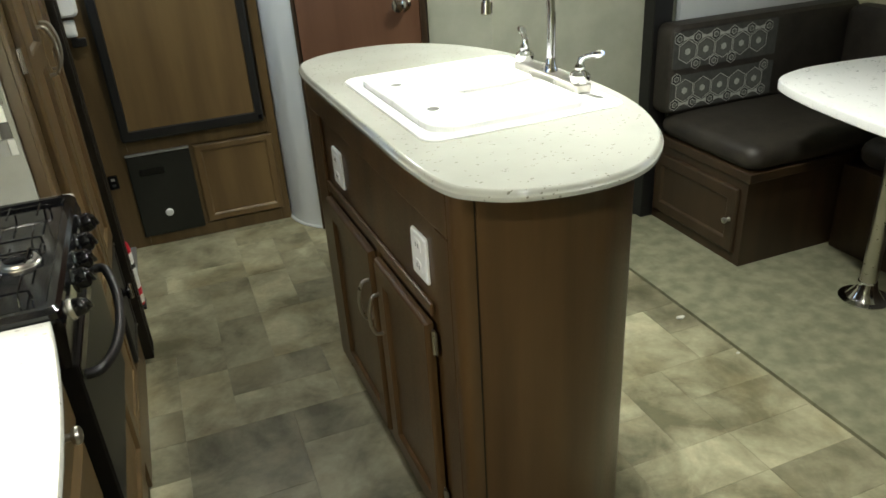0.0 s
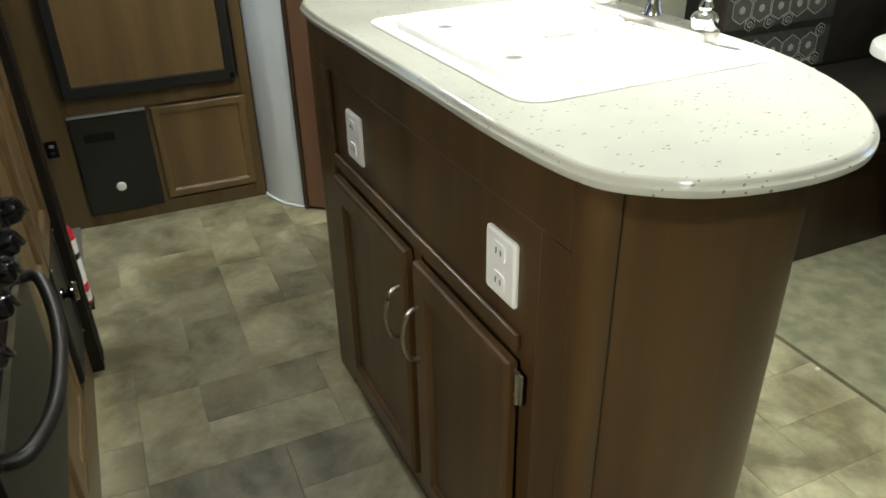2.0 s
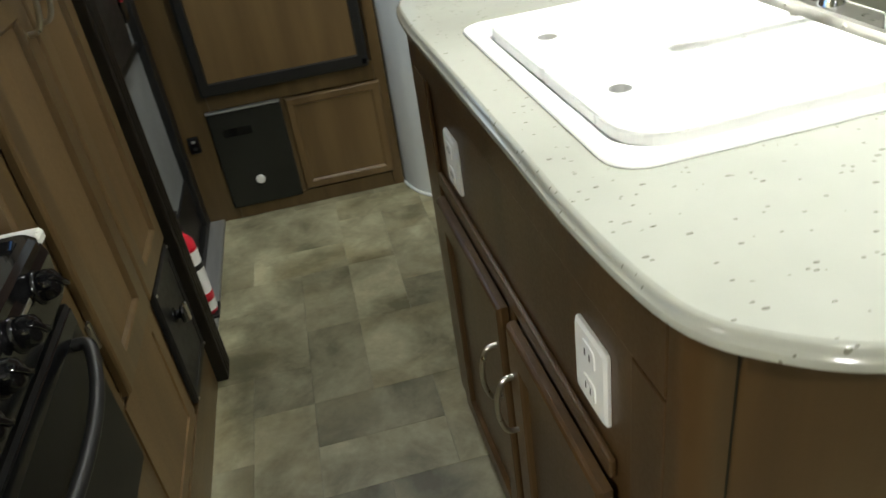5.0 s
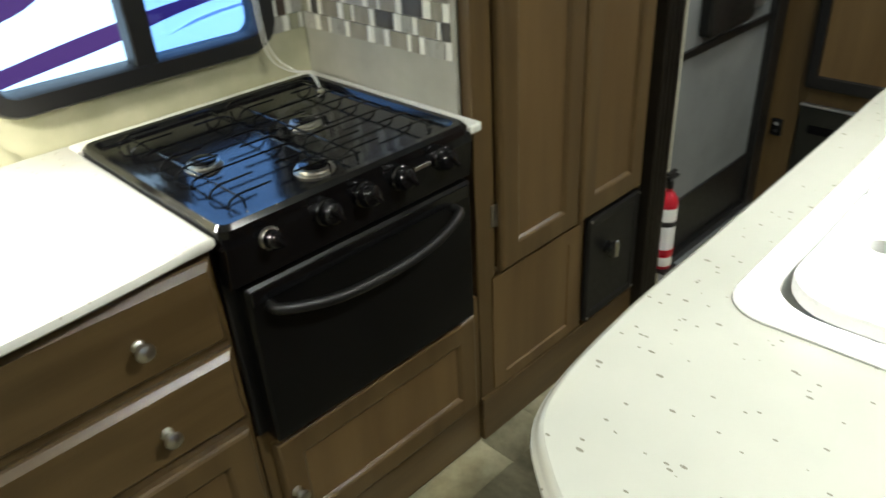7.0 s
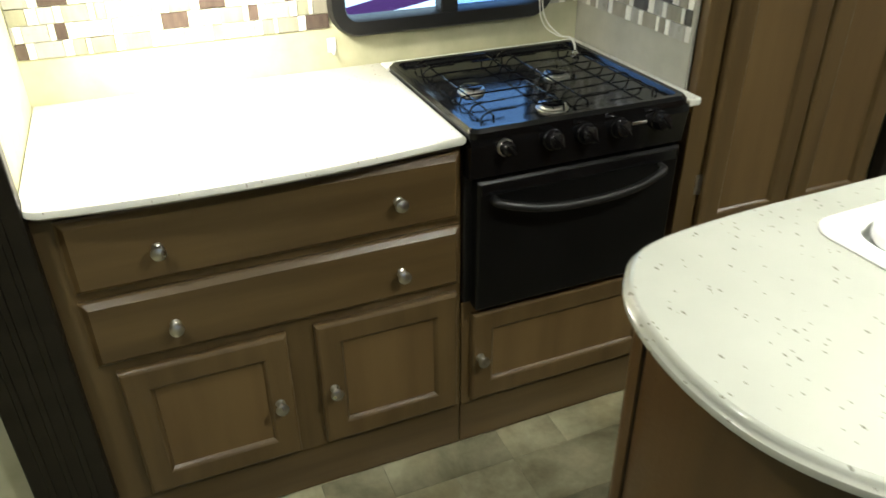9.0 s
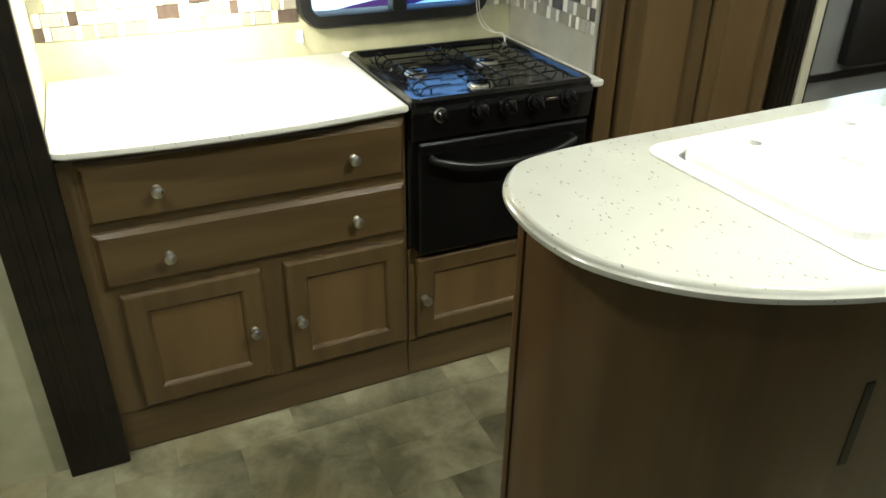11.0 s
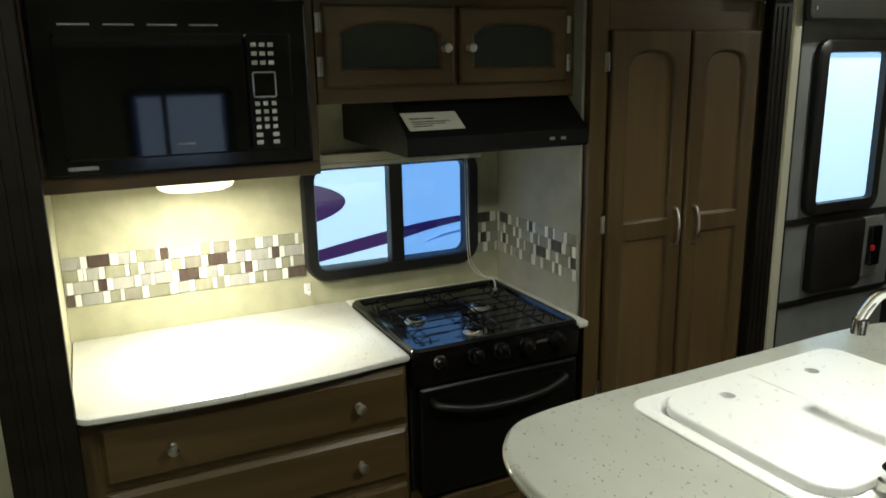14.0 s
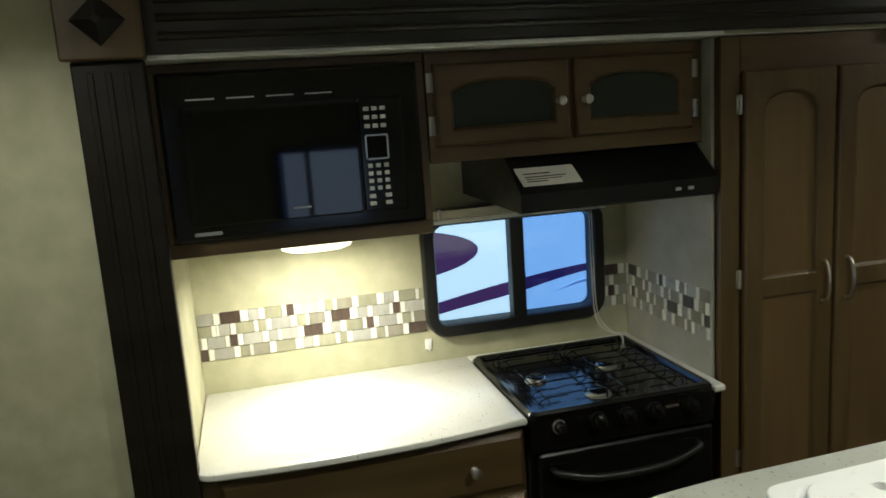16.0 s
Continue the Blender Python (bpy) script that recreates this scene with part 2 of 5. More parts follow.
def panel_door(name, parent, m, u0, u1, v0, v1, th=0.018, stile=0.05, rise=0.0, mat=None, panel_mat=None, panel_name="panel", rails=(), label=""):
    """A frame-and-panel door: bevelled outer edge, moulded inner edge, recessed panel. rails: heights of further rails."""
    mat, panel_mat = mat or WOOD, panel_mat or PANEL
    bm = BM()
    e = 0.007
    outer = [arched(u0, u1, v0, v1, 0, 0), arched(u0, u1, v0, v1, 0, th - e), arched(u0 + e * 0.4, u1 - e * 0.4, v0 + e * 0.4, v1 - e * 0.4, 0, th - e * 0.35), arched(u0 + e, u1 - e, v0 + e, v1 - e, 0, th)]
    openings = []
    lo = v0 + stile
    for i, r in enumerate(sorted(rails) + [None]):
        hi = v1 - stile if r is None else r - stile * 0.45
        openings.append((lo, hi, rise if r is None else 0.0))
        if r is not None:
            lo = r + stile * 0.45
    if len(openings) == 1:
        a, b, ri = openings[0]
        k = 0.009
        seq = outer + [arched(u0 + stile, u1 - stile, a, b, ri, th), arched(u0 + stile + k * 0.5, u1 - stile - k * 0.5, a + k * 0.5, b - k * 0.5, ri, th - 0.003), arched(u0 + stile + k, u1 - stile - k, a + k, b - k, ri, th - 0.010)]
        loops(bm, seq, cap_first=True, cap_last=False)
    else:
        loops(bm, outer, cap_first=True, cap_last=False)
        k = 0.009
        edges = [v0 + e] + [r for r in sorted(rails)] + [v1 - e]
        for (a, b, ri), lo_v, hi_v in zip(openings, edges, edges[1:]):
            loops(bm, [arched(u0 + e, u1 - e, lo_v, hi_v, 0, th), arched(u0 + stile, u1 - stile, a, b, ri, th), arched(u0 + stile + k * 0.5, u1 - stile - k * 0.5, a + k * 0.5, b - k * 0.5, ri, th - 0.003), arched(u0 + stile + k, u1 - stile - k, a + k, b - k, ri, th - 0.010)], False, False)
    door = part(name, move(bm, m), mat, parent, label)
    for a, b, ri in openings:
        bm = BM()
        loops(bm, [arched(u0 + stile + 0.002, u1 - stile - 0.002, a + 0.002, b - 0.002, ri, 0.002), arched(u0 + stile + 0.002, u1 - stile - 0.002, a + 0.002, b - 0.002, ri, th - 0.0095)])
        part(panel_name, move(bm, m), panel_mat, door)
    return door


def knob(parent, m, u, v, w, r=0.014, mat=None):
    bm = BM()
    lathe(bm, [(r * 0.75, 0), (r * 0.7, 0.003), (r * 0.42, 0.006), (r * 0.42, 0.013), (r * 0.8, 0.016), (r, 0.021), (r * 0.92, 0.026), (r * 0.5, 0.029), (0.0005, 0.0295)], 18, Matrix.Translation((u, v, w)))
    return part("knob", move(bm, m), mat or NICKEL, parent, "round brushed nickel knob", True)


def pull(parent, m, u, v0, v1, w, bow=0.028, r=0.0045):
    pts = [(u, v0, w), (u, v0 + 0.004, w + bow * 0.6), (u, v0 + (v1 - v0) * 0.25, w + bow * 0.95), (u, (v0 + v1) / 2, w + bow * 1.05), (u, v1 - (v1 - v0) * 0.25, w + bow * 0.95), (u, v1 - 0.004, w + bow * 0.6), (u, v1, w)]
    bm = sweep(BM(), smooth_path(pts, 5), r, 10)
    return part("handle", move(bm, m), NICKEL, parent, "bowed satin metal pull", True)


def hinge(parent, m, u, v, w, h=0.05):
    bm = BM()
    box(bm, u - 0.011, u + 0.011, v - h / 2, v + h / 2, w, w + 0.003, 0.001)
    sweep(bm, [(u, v - h / 2, w + 0.004), (u, v + h / 2, w + 0.004)], 0.004, 8)
    for s in (-0.3, 0.3):
        lathe(bm, [(0.004, 0), (0.0035, 0.0045), (0.001, 0.005)], 8, Matrix.Translation((u - 0.006, v + s * h, w)))
    return part("hinge", move(bm, m), NICKEL, parent, "small plated hinge", True)


# ---- setting ----
def slab(name, x0, x1, y0, y1, z0, z1, mat, bevel=0.0):
    return solid(name, box(BM(), x0, x1, y0, y1, z0, z1, bevel), mat, kind="structure")


floor = slab("floor", -0.12, 3.1, -3.2, 4.0, -0.06, -0.004, FLOOR_BASE)
slab("ceiling", -0.12, 3.1, -3.2, 4.0, CEIL, CEIL + 0.05, CEILING_MAT)
for lx, ly, watts, fan in LAMPS:
    cl = thing("ceiling_light", "round white ceiling light", "ceiling light", "ceiling lights")
    bm = BM()
    lathe(bm, [(0.155, CEIL - 0.0005), (0.155, CEIL - 0.020), (0.140, CEIL - 0.032), (0.120, CEIL - 0.034)], 32, Matrix.Translation((lx, ly, 0)))
    part("base", bm, WHITE_PLASTIC, cl, "", True)
    bm = BM()
    lathe(bm, [(0.118, CEIL - 0.0345), (0.115, CEIL - 0.040), (0.0005, CEIL - 0.042)], 32, Matrix.Translation((lx, ly, 0)))
    part("diffuser", bm, glowing("ceiling_diffuser", (1.0, 0.97, 0.85), 5.0), cl, "glowing white diffuser", True)
# main side wall with the slide opening and the entry opening
slab("wall_side_front", -0.06, 0.0, -3.2, -0.64, 0, CEIL, WALLPAPER)
slab("wall_side_over_slide", -0.06, 0.0, -0.64, 1.54, 1.725, CEIL, WALLPAPER)
slab("wall_side_post", -0.06, -0.030, 1.54, 1.64, 0, CEIL, WALLPAPER)
slab("wall_side_over_door", -0.06, -0.004, 1.64, 2.402, 1.80, CEIL, WALLPAPER)
slab("wall_side_rear", -0.16, -0.102, 2.402, 4.0, 0, CEIL, WALLPAPER)
slab("wall_front", -0.06, 3.1, -3.2, -3.14, 0, CEIL, WALLPAPER)
slab("wall_rear", 0.0, 3.1, 3.94, 4.0, 0, CEIL, WALLPAPER)
# far side wall with the dinette slide
slab("wall_far_front", 2.2, 2.26, -3.14, -0.75, 0, CEIL, WALLPAPER)
slab("wall_far_rear", 2.2, 2.26, 1.72, 3.94, 0, CEIL, WALLPAPER)
slab("wall_far_over_slide", 2.2, 2.26, -0.75, 1.72, 1.75, CEIL, WALLPAPER)
slab("wall_dinette_rear", 2.1975, 3.06, 1.64, 1.70, 0, 1.75, WALL_GREY)
slab("wall_dinette_front", 2.26, 3.06, -0.72, -0.66, 0, 1.75, WALLPAPER)
slab("ceiling_dinette", 2.26, 3.06, -0.66, 1.64, 1.70, 1.75, CEILING_MAT)


def wall_with_hole(name, plane, th, side, u0, u1, v0, v1, holes, mat):
    """A wall pierced by rectangular holes, cut as a grid of blocks."""
    us = sorted({u0, u1, *(h[0] for h in holes), *(h[1] for h in holes)})
    vs = sorted({v0, v1, *(h[2] for h in holes), *(h[3] for h in holes)})
    bm = BM()
    for a, b in zip(us, us[1:]):
        for c, d in zip(vs, vs[1:]):
            if any(h[0] <= a and b <= h[1] and h[2] <= c and d <= h[3] for h in holes):
                continue
            box(bm, a, b, c, d, -th, 0)
    bmesh.ops.remove_doubles(bm, verts=bm.verts, dist=1e-5)
    dead = [f for f in bm.faces if sum(1 for g in bm.faces if g is not f and (g.calc_center_median() - f.calc_center_median()).length < 1e-5)] if len(bm.faces) < 200 else []
    bmesh.ops.delete(bm, geom=dead, context="FACES")
    return solid(name, move(bm, facing(side, plane)), mat, kind="structure")


wall_with_hole("wall_dinette_window", 3.0, 0.06, "-x", -1.64, 0.66, 0, 1.75, [(-0.40, 0.16, 0.97, 1.43)], WALLPAPER)
# kitchen slide shell
KW = -0.50
wall_kitchen = wall_with_hole("wall_kitchen", KW, 0.05, "+x", -0.515, 1.56, 0, 1.72, [(0.175, 0.71, 0.935, 1.262)], WALLPAPER)
slab("wall_slide_left", KW - 0.05, -0.002, -0.56, -0.515, 0, 1.72, WALLPAPER)
slab("wall_slide_right", KW, -0.0605, 1.5, 1.54, 0, 1.72, WALLPAPER)
wall_pantry_side = slab("wall_pantry_side", KW, -0.035, 0.826, 0.836, 0.8, 1.72, SIDE_WALL)
slab("ceiling_slide", KW - 0.05, -0.002, -0.56, 1.54, 1.722, 1.76, CEILING_MAT)
slab("carpet", 1.752, 3.06, -0.66, 1.64, -0.002, 0.010, CARPET)


SCREEN = glassy("screened_glass", (0.52, 0.68, 0.92))


def window_frame(name, label, side, plane, u0, u1, v0, v1, bar, mat, r=0.06, depth=0.03, mullion=None, mw=0.03, glass=GLASS):
    """A rounded window: moulded rim, optional upright bar, panes."""
    t = thing(name, label, "window")
    t["kind"] = "structure"
    m = facing(side, plane)
    bm = BM()
    rings = [rounded(u0, u1, v0, v1, r, 0.0), rounded(u0, u1, v0, v1, r, depth * 0.6), rounded(u0 + 0.006, u1 - 0.006, v0 + 0.006, v1 - 0.006, r - 0.006, depth),
             rounded(u0 + bar, u1 - bar, v0 + bar, v1 - bar, max(r - bar, 0.012), depth), rounded(u0 + bar + 0.004, u1 - bar - 0.004, v0 + bar + 0.004, v1 - bar - 0.004, max(r - bar - 0.004, 0.01), depth - 0.008),
             rounded(u0 + bar + 0.004, u1 - bar - 0.004, v0 + bar + 0.004, v1 - bar - 0.004, max(r - bar - 0.004, 0.01), -0.035), rounded(u0, u1, v0, v1, r, -0.035)]
    loops(bm, rings, False, False, closed=False)
    part("window_frame", move(bm, m), mat, t, "", True)
    if mullion is not None:
        bm = BM()
        box(bm, mullion - mw / 2, mullion + mw / 2, v0 + bar - 0.002, v1 - bar + 0.002, -0.02, depth - 0.004, 0.004, 2)
        part("mullion", move(bm, m), mat, t)
    spans = [(u0 + bar, u1 - bar)] if mullion is None else [(u0 + bar, mullion), (mullion, u1 - bar)]
    for a, b in spans:
        bm = BM()
        box(bm, a, b, v0 + bar, v1 - bar, -0.016, -0.012)
        p = part("pane", move(bm, m), SCREEN if mullion is not None and a == mullion else glass, t)
        p.visible_shadow = False
    return t


window_frame("window_1", "black-framed rounded sliding window over the stove", "+x", KW + 0.002, 0.146, 0.740, 0.905, 1.290, 0.036, BLACK_MATT, 0.07, 0.028, 0.447, 0.045)
window_frame("window_2", "black-framed window behind the dinette", "-x", 3.0 - 0.002, -0.43, 0.19, 0.94, 1.46, 0.04, BLACK_MATT, 0.06, 0.028, -0.03, 0.03)

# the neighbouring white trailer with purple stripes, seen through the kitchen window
# emission stands in for daylight on the siding and its stripes
GLOW_WHITE = glowing("white_siding_daylight_glow", (0.62, 0.86, 1.0), 1.2)
GLOW_PURPLE = glowing("purple_stripe_daylight_glow", (0.055, 0.02, 0.10), 1.0)
GLOW_PURPLE.node_tree.nodes["Principled BSDF"].inputs["Base Color"].default_value = (0.06, 0.03, 0.10, 1)
# dim blue glow added as the daylight outside the dinette window
GLOW_FAR = glowing("far_side_daylight_glow", (0.14, 0.28, 0.62), 0.42)
slab("backdrop_siding", -2.52, -2.5, -3.0, 4.5, -1.0, 3.5, GLOW_WHITE)
slab("backdrop_far_side", 5.0, 5.02, -3.0, 4.5, -1.0, 3.5, GLOW_FAR)
bm = BM()
ups = smooth_path([(-2.494, y, z) for y, z in ((-0.6, 0.20), (0.2, 0.40), (0.66, 0.495), (1.14, 0.575), (1.65, 0.628), (2.6, 0.66))], 6)
los = smooth_path([(-2.494, y, z) for y, z in ((-0.6, 0.14), (0.2, 0.335), (0.66, 0.425), (1.14, 0.495), (1.65, 0.585), (2.6, 0.65))], 6)
ring = ups + los[::-1]
loops(bm, [[(-2.4985, p.y, p.z) for p in ring], [(-2.494, p.y, p.z) for p in ring]])
solid("backdrop_stripe", bm, GLOW_PURPLE, kind="structure")
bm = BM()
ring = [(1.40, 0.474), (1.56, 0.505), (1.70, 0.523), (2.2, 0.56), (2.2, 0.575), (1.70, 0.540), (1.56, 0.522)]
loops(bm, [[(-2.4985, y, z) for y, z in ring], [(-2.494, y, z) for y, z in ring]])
solid("backdrop_stripe", bm, glowing("blue_stripe_daylight_glow", (0.20, 0.36, 0.62), 0.8), kind="structure")
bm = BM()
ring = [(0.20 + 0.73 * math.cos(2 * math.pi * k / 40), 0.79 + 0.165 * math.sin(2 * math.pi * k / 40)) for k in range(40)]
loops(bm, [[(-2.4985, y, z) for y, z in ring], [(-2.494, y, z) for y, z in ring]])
solid("backdrop_stripe", bm, GLOW_PURPLE, kind="structure")


def wood_box(bm, *a):
    return box(bm, *a, 0.0015)


# ---- base cabinets ----
FX = facing("+x", 0.0)
cab = thing("base_cabinet", "brown stained wooden base cabinet with two drawers and two doors", "cabinet")
bm = BM()
wood_box(bm, KW + 0.01, 0.0, -0.505, 0.268, 0.125, 0.800)
part("body", bm, WOOD, cab)
bm = BM()
wood_box(bm, -0.30, -0.004, -0.505, 0.268, 0.0, 0.123)
part("toe_board", bm, WOOD_H, cab)
for v0, v1, kz in ((0.645, 0.793, 0.716), (0.485, 0.630, 0.552)):
    bm = BM()
    e = 0.014
    loops(bm, [rounded(-0.469, 0.264, v0, v1, 0.002, 0, 1), rounded(-0.469, 0.264, v0, v1, 0.002, 0.007, 1), rounded(-0.465, 0.260, v0 + 0.004, v1 - 0.004, 0.002, 0.0085, 1), rounded(-0.469 + e, 0.264 - e, v0 + e, v1 - e, 0.002, 0.018, 1)])
    d = part("drawer", move(bm, FX), WOOD_H, cab)
    for ku in (-0.318, 0.128):
        knob(d, FX, ku, kz, 0.018)
for u0, u1, ku in ((-0.440, -0.120, -0.153), (-0.062, 0.256, -0.047 + 0.012)):
    d = panel_door("door", cab, FX, u0, u1, 0.142, 0.465, 0.018, 0.048)
    knob(d, FX, ku, 0.296, 0.018)

sc = thing("stove_cabinet", "low wooden cabinet with one drop door below the oven", "cabinet")
bm = BM()
wood_box(bm, KW + 0.01, 0.0, 0.2705, 0.826, 0.125, 0.425)
part("body", bm, WOOD, sc)
bm = BM()
wood_box(bm, -0.30, -0.004, 0.2705, 0.826, 0.0, 0.123)
part("toe_board", bm, WOOD_H, sc)
d = panel_door("door", sc, FX, 0.292, 0.800, 0.142, 0.396, 0.018, 0.048)
knob(d, FX, 0.312, 0.272, 0.018)


def speckled(name, a, b, chip):
    """Solid-surface worktop: cloudy base with scattered dark chips."""
    m = material(name, a, b, 0.13, scale=(3.5, 3.5, 3.5), rvar=0.025)
    n, l = m.node_tree.nodes, m.node_tree.links
    p = n["Principled BSDF"]
    base = p.inputs["Base Color"].links[0].from_socket
    geo = n.new("ShaderNodeNewGeometry")
    mix_in = base
    for sc_, thr, rad in ((58.0, 0.12, 0.09), (115.0, 0.07, 0.12)):
        mp = n.new("ShaderNodeMapping")
        mp.inputs["Rotation"].default_value = (0, 0, sc_)
        mp.inputs["Scale"].default_value = (sc_, sc_ * 2.3, sc_)
        l.new(geo.outputs["Position"], mp.inputs[0])
        v = n.new("ShaderNodeTexVoronoi")
        v.inputs["Scale"].default_value = 1.0
        l.new(mp.outputs[0], v.inputs["Vector"])
        near = n.new("ShaderNodeMath")
        near.operation = "LESS_THAN"
        near.inputs[1].default_value = rad * 2.2
        l.new(v.outputs["Distance"], near.inputs[0])
        sep = n.new("ShaderNodeSeparateColor")
        l.new(v.outputs["Color"], sep.inputs[0])
        pick = n.new("ShaderNodeMath")
        pick.operation = "LESS_THAN"
        pick.inputs[1].default_value = thr
        l.new(sep.outputs[0], pick.inputs[0])
        both = n.new("ShaderNodeMath")
        both.operation = "MULTIPLY"
        l.new(near.outputs[0], both.inputs[0])
        l.new(pick.outputs[0], both.inputs[1])
        soft = n.new("ShaderNodeMath")
        soft.operation = "MULTIPLY"
        soft.inputs[1].default_value = 0.68
        l.new(both.outputs[0], soft.inputs[0])
        mx = n.new("ShaderNodeMixRGB")
        l.new(soft.outputs[0], mx.inputs[0])
        l.new(mix_in, mx.inputs[1])
        mx.inputs[2].default_value = chip
        mix_in = mx.outputs[0]
    l.new(mix_in, p.inputs["Base Color"])
    return m


# Same cream worktop in two tones: counter-lamp light is put into the kitchen copy
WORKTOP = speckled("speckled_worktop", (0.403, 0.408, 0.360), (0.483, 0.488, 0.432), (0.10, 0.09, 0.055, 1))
LIT_TOP = speckled("lit_worktop", (0.74, 0.74, 0.675), (0.80, 0.80, 0.735), (0.26, 0.19, 0.13, 1))
ZC = 0.832
top = thing("kitchen_worktop", "cream speckled worktop running round the stove", "worktop")


def plate(bm, outline, z0, z1, e=0.006):
    """A slab from a 2D outline with a softened edge."""
    pts = [Vector((p[0], p[1])) for p in outline]
    n = len(pts)
    area = sum(pts[i].x * pts[(i + 1) % n].y - pts[(i + 1) % n].x * pts[i].y for i in range(n))
    if area < 0:
        pts.reverse()

    def inset(d):
        out = []
        for i in range(n):
            t = (pts[(i + 1) % n] - pts[i - 1]).normalized()
            out.append(pts[i] + Vector((-t.y, t.x)) * d)
        return out
    rings = []
    for d, z in ((e * 0.8, z0), (0, z0 + e * 0.8), (0, z1 - e), (e * 0.3, z1 - e * 0.35), (e, z1)):
        rings.append([(q.x, q.y, z) for q in inset(d)])
    return loops(bm, rings)


bm = BM()
def front_x(y):
    """The worktop's front edge swells gently between its two ends."""
    return 0.063 - 0.20 * (y + 0.16) ** 2


corner = [(front_x(-0.467) - 0.045 + 0.045 * math.cos(radians(a)), -0.512 + 0.045 - 0.045 * math.sin(radians(a))) for a in range(0, 91, 10)]
front = [(front_x(0.268 - 0.735 * k / 16), 0.268 - 0.735 * k / 16) for k in range(16)]
plate(bm, [(KW + 0.002, 0.268)] + front + corner + [(KW + 0.002, -0.512)], ZC - 0.018, ZC)
part("slab", bm, LIT_TOP, top, "", True)
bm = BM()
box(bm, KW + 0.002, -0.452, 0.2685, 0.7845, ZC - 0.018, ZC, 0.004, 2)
part("rear_strip", bm, LIT_TOP, top)
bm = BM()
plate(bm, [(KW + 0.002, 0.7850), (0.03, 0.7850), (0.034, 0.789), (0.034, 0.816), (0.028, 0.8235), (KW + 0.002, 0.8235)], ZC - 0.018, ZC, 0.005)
part("side_strip", bm, LIT_TOP, top)

# Black strip stands in for the shaded gap below the overhanging edge
bm = BM()
box(bm, KW + 0.004, 0.004, -0.505, 0.2675, ZC - 0.0265, ZC - 0.0182, 0.001)
part("gap_shade_strip", bm, BLACK_MATT, top, "black strip for the shade in the gap under the worktop edge")

# ---- stove ----
stove = thing("gas_stove", "black three-burner gas range with oven", "stove")
bm = BM()
box(bm, -0.45, 0.005, 0.2725, 0.782, 0.426, 0.825, 0.003)
part("body", bm, BLACK_MATT, stove)
bm = BM()
loops(bm, [rounded(-0.447, 0.042, 0.270, 0.783, 0.02, 0.826), rounded(-0.447, 0.042, 0.270, 0.783, 0.02, 0.838), rounded(-0.440, 0.036, 0.277, 0.776, 0.018, 0.846), rounded(-0.428, 0.024, 0.288, 0.765, 0.016, 0.8455), rounded(-0.422, 0.018, 0.294, 0.759, 0.014, 0.836)])
part("cooktop", bm, BLACK_ENAMEL, stove, "glossy black enamel cooktop", True)
for bx, by, r in ((-0.195, 0.380, 0.025), (-0.215, 0.602, 0.025), (-0.035, 0.490, 0.027)):
    bm = BM()
    lathe(bm, [(r * 1.28, 0.8345), (r * 1.24, 0.838), (r * 1.1, 0.8395), (r * 1.05, 0.843), (r * 1.1, 0.8445), (r * 0.9, 0.846), (0.0005, 0.846)], 24, Matrix.Translation((bx, by, 0)))
    b = part("burner", bm, NICKEL, stove, "small aluminium burner with a dark cap", True)
    bm = BM()
    lathe(bm, [(r * 0.92, 0.8462), (r * 0.92, 0.8485), (r * 0.8, 0.850), (0.0005, 0.8505)], 20, Matrix.Translation((bx, by, 0)))
    part("cap", bm, BLACK_ENAMEL, b, "", True)
for g0, g1 in ((0.318, 0.521), (0.533, 0.738)):
    bm = BM()
    z, r = 0.852, 0.0021
    mid = (g0 + g1) / 2
    for y in (g0 + 0.022, g1 - 0.022):
        sweep(bm, [(-0.400, y, 0.838), (-0.398, y, z), (-0.390, y, z + 0.001), (-0.012, y, z + 0.001), (-0.004, y, z), (-0.002, y, 0.838)], r, 8)
    for k in range(8):
        x = -0.385 + k * 0.368 / 7
        if k in (2, 5):
            sweep(bm, [(x, g0, 0.838), (x, g0 + 0.005, z), (x, g0 + 0.02, z + 0.004), (x, g1 - 0.02, z + 0.004), (x, g1 - 0.005, z), (x, g1, 0.838)], r * 0.9, 6)
            continue
        sweep(bm, [(x, g0, 0.838), (x, g0 + 0.006, z - 0.002), (x, g0 + 0.022, z + 0.004), (x, mid - 0.022, z + 0.004)], r * 0.9, 6)
        sweep(bm, [(x, g1, 0.838), (x, g1 - 0.006, z - 0.002), (x, g1 - 0.022, z + 0.004), (x, mid + 0.022, z + 0.004)], r * 0.9, 6)
    part("grate", bm, BLACK_ENAMEL, stove, "black wire grate", True)
bm = BM()
loops(bm, [[(0.0, y, 0.738), (0.034, y, 0.740), (0.0425, y, 0.810), (0.038, y, 0.8258), (0.0, y, 0.8258)] for y in (0.2725, 0.782)])
part("control_panel", bm, BLACK_ENAMEL, stove)
KNOBS = ((0.344, 0.802), (0.448, 0.802), (0.526, 0.802), (0.605, 0.802), (0.705, 0.802))
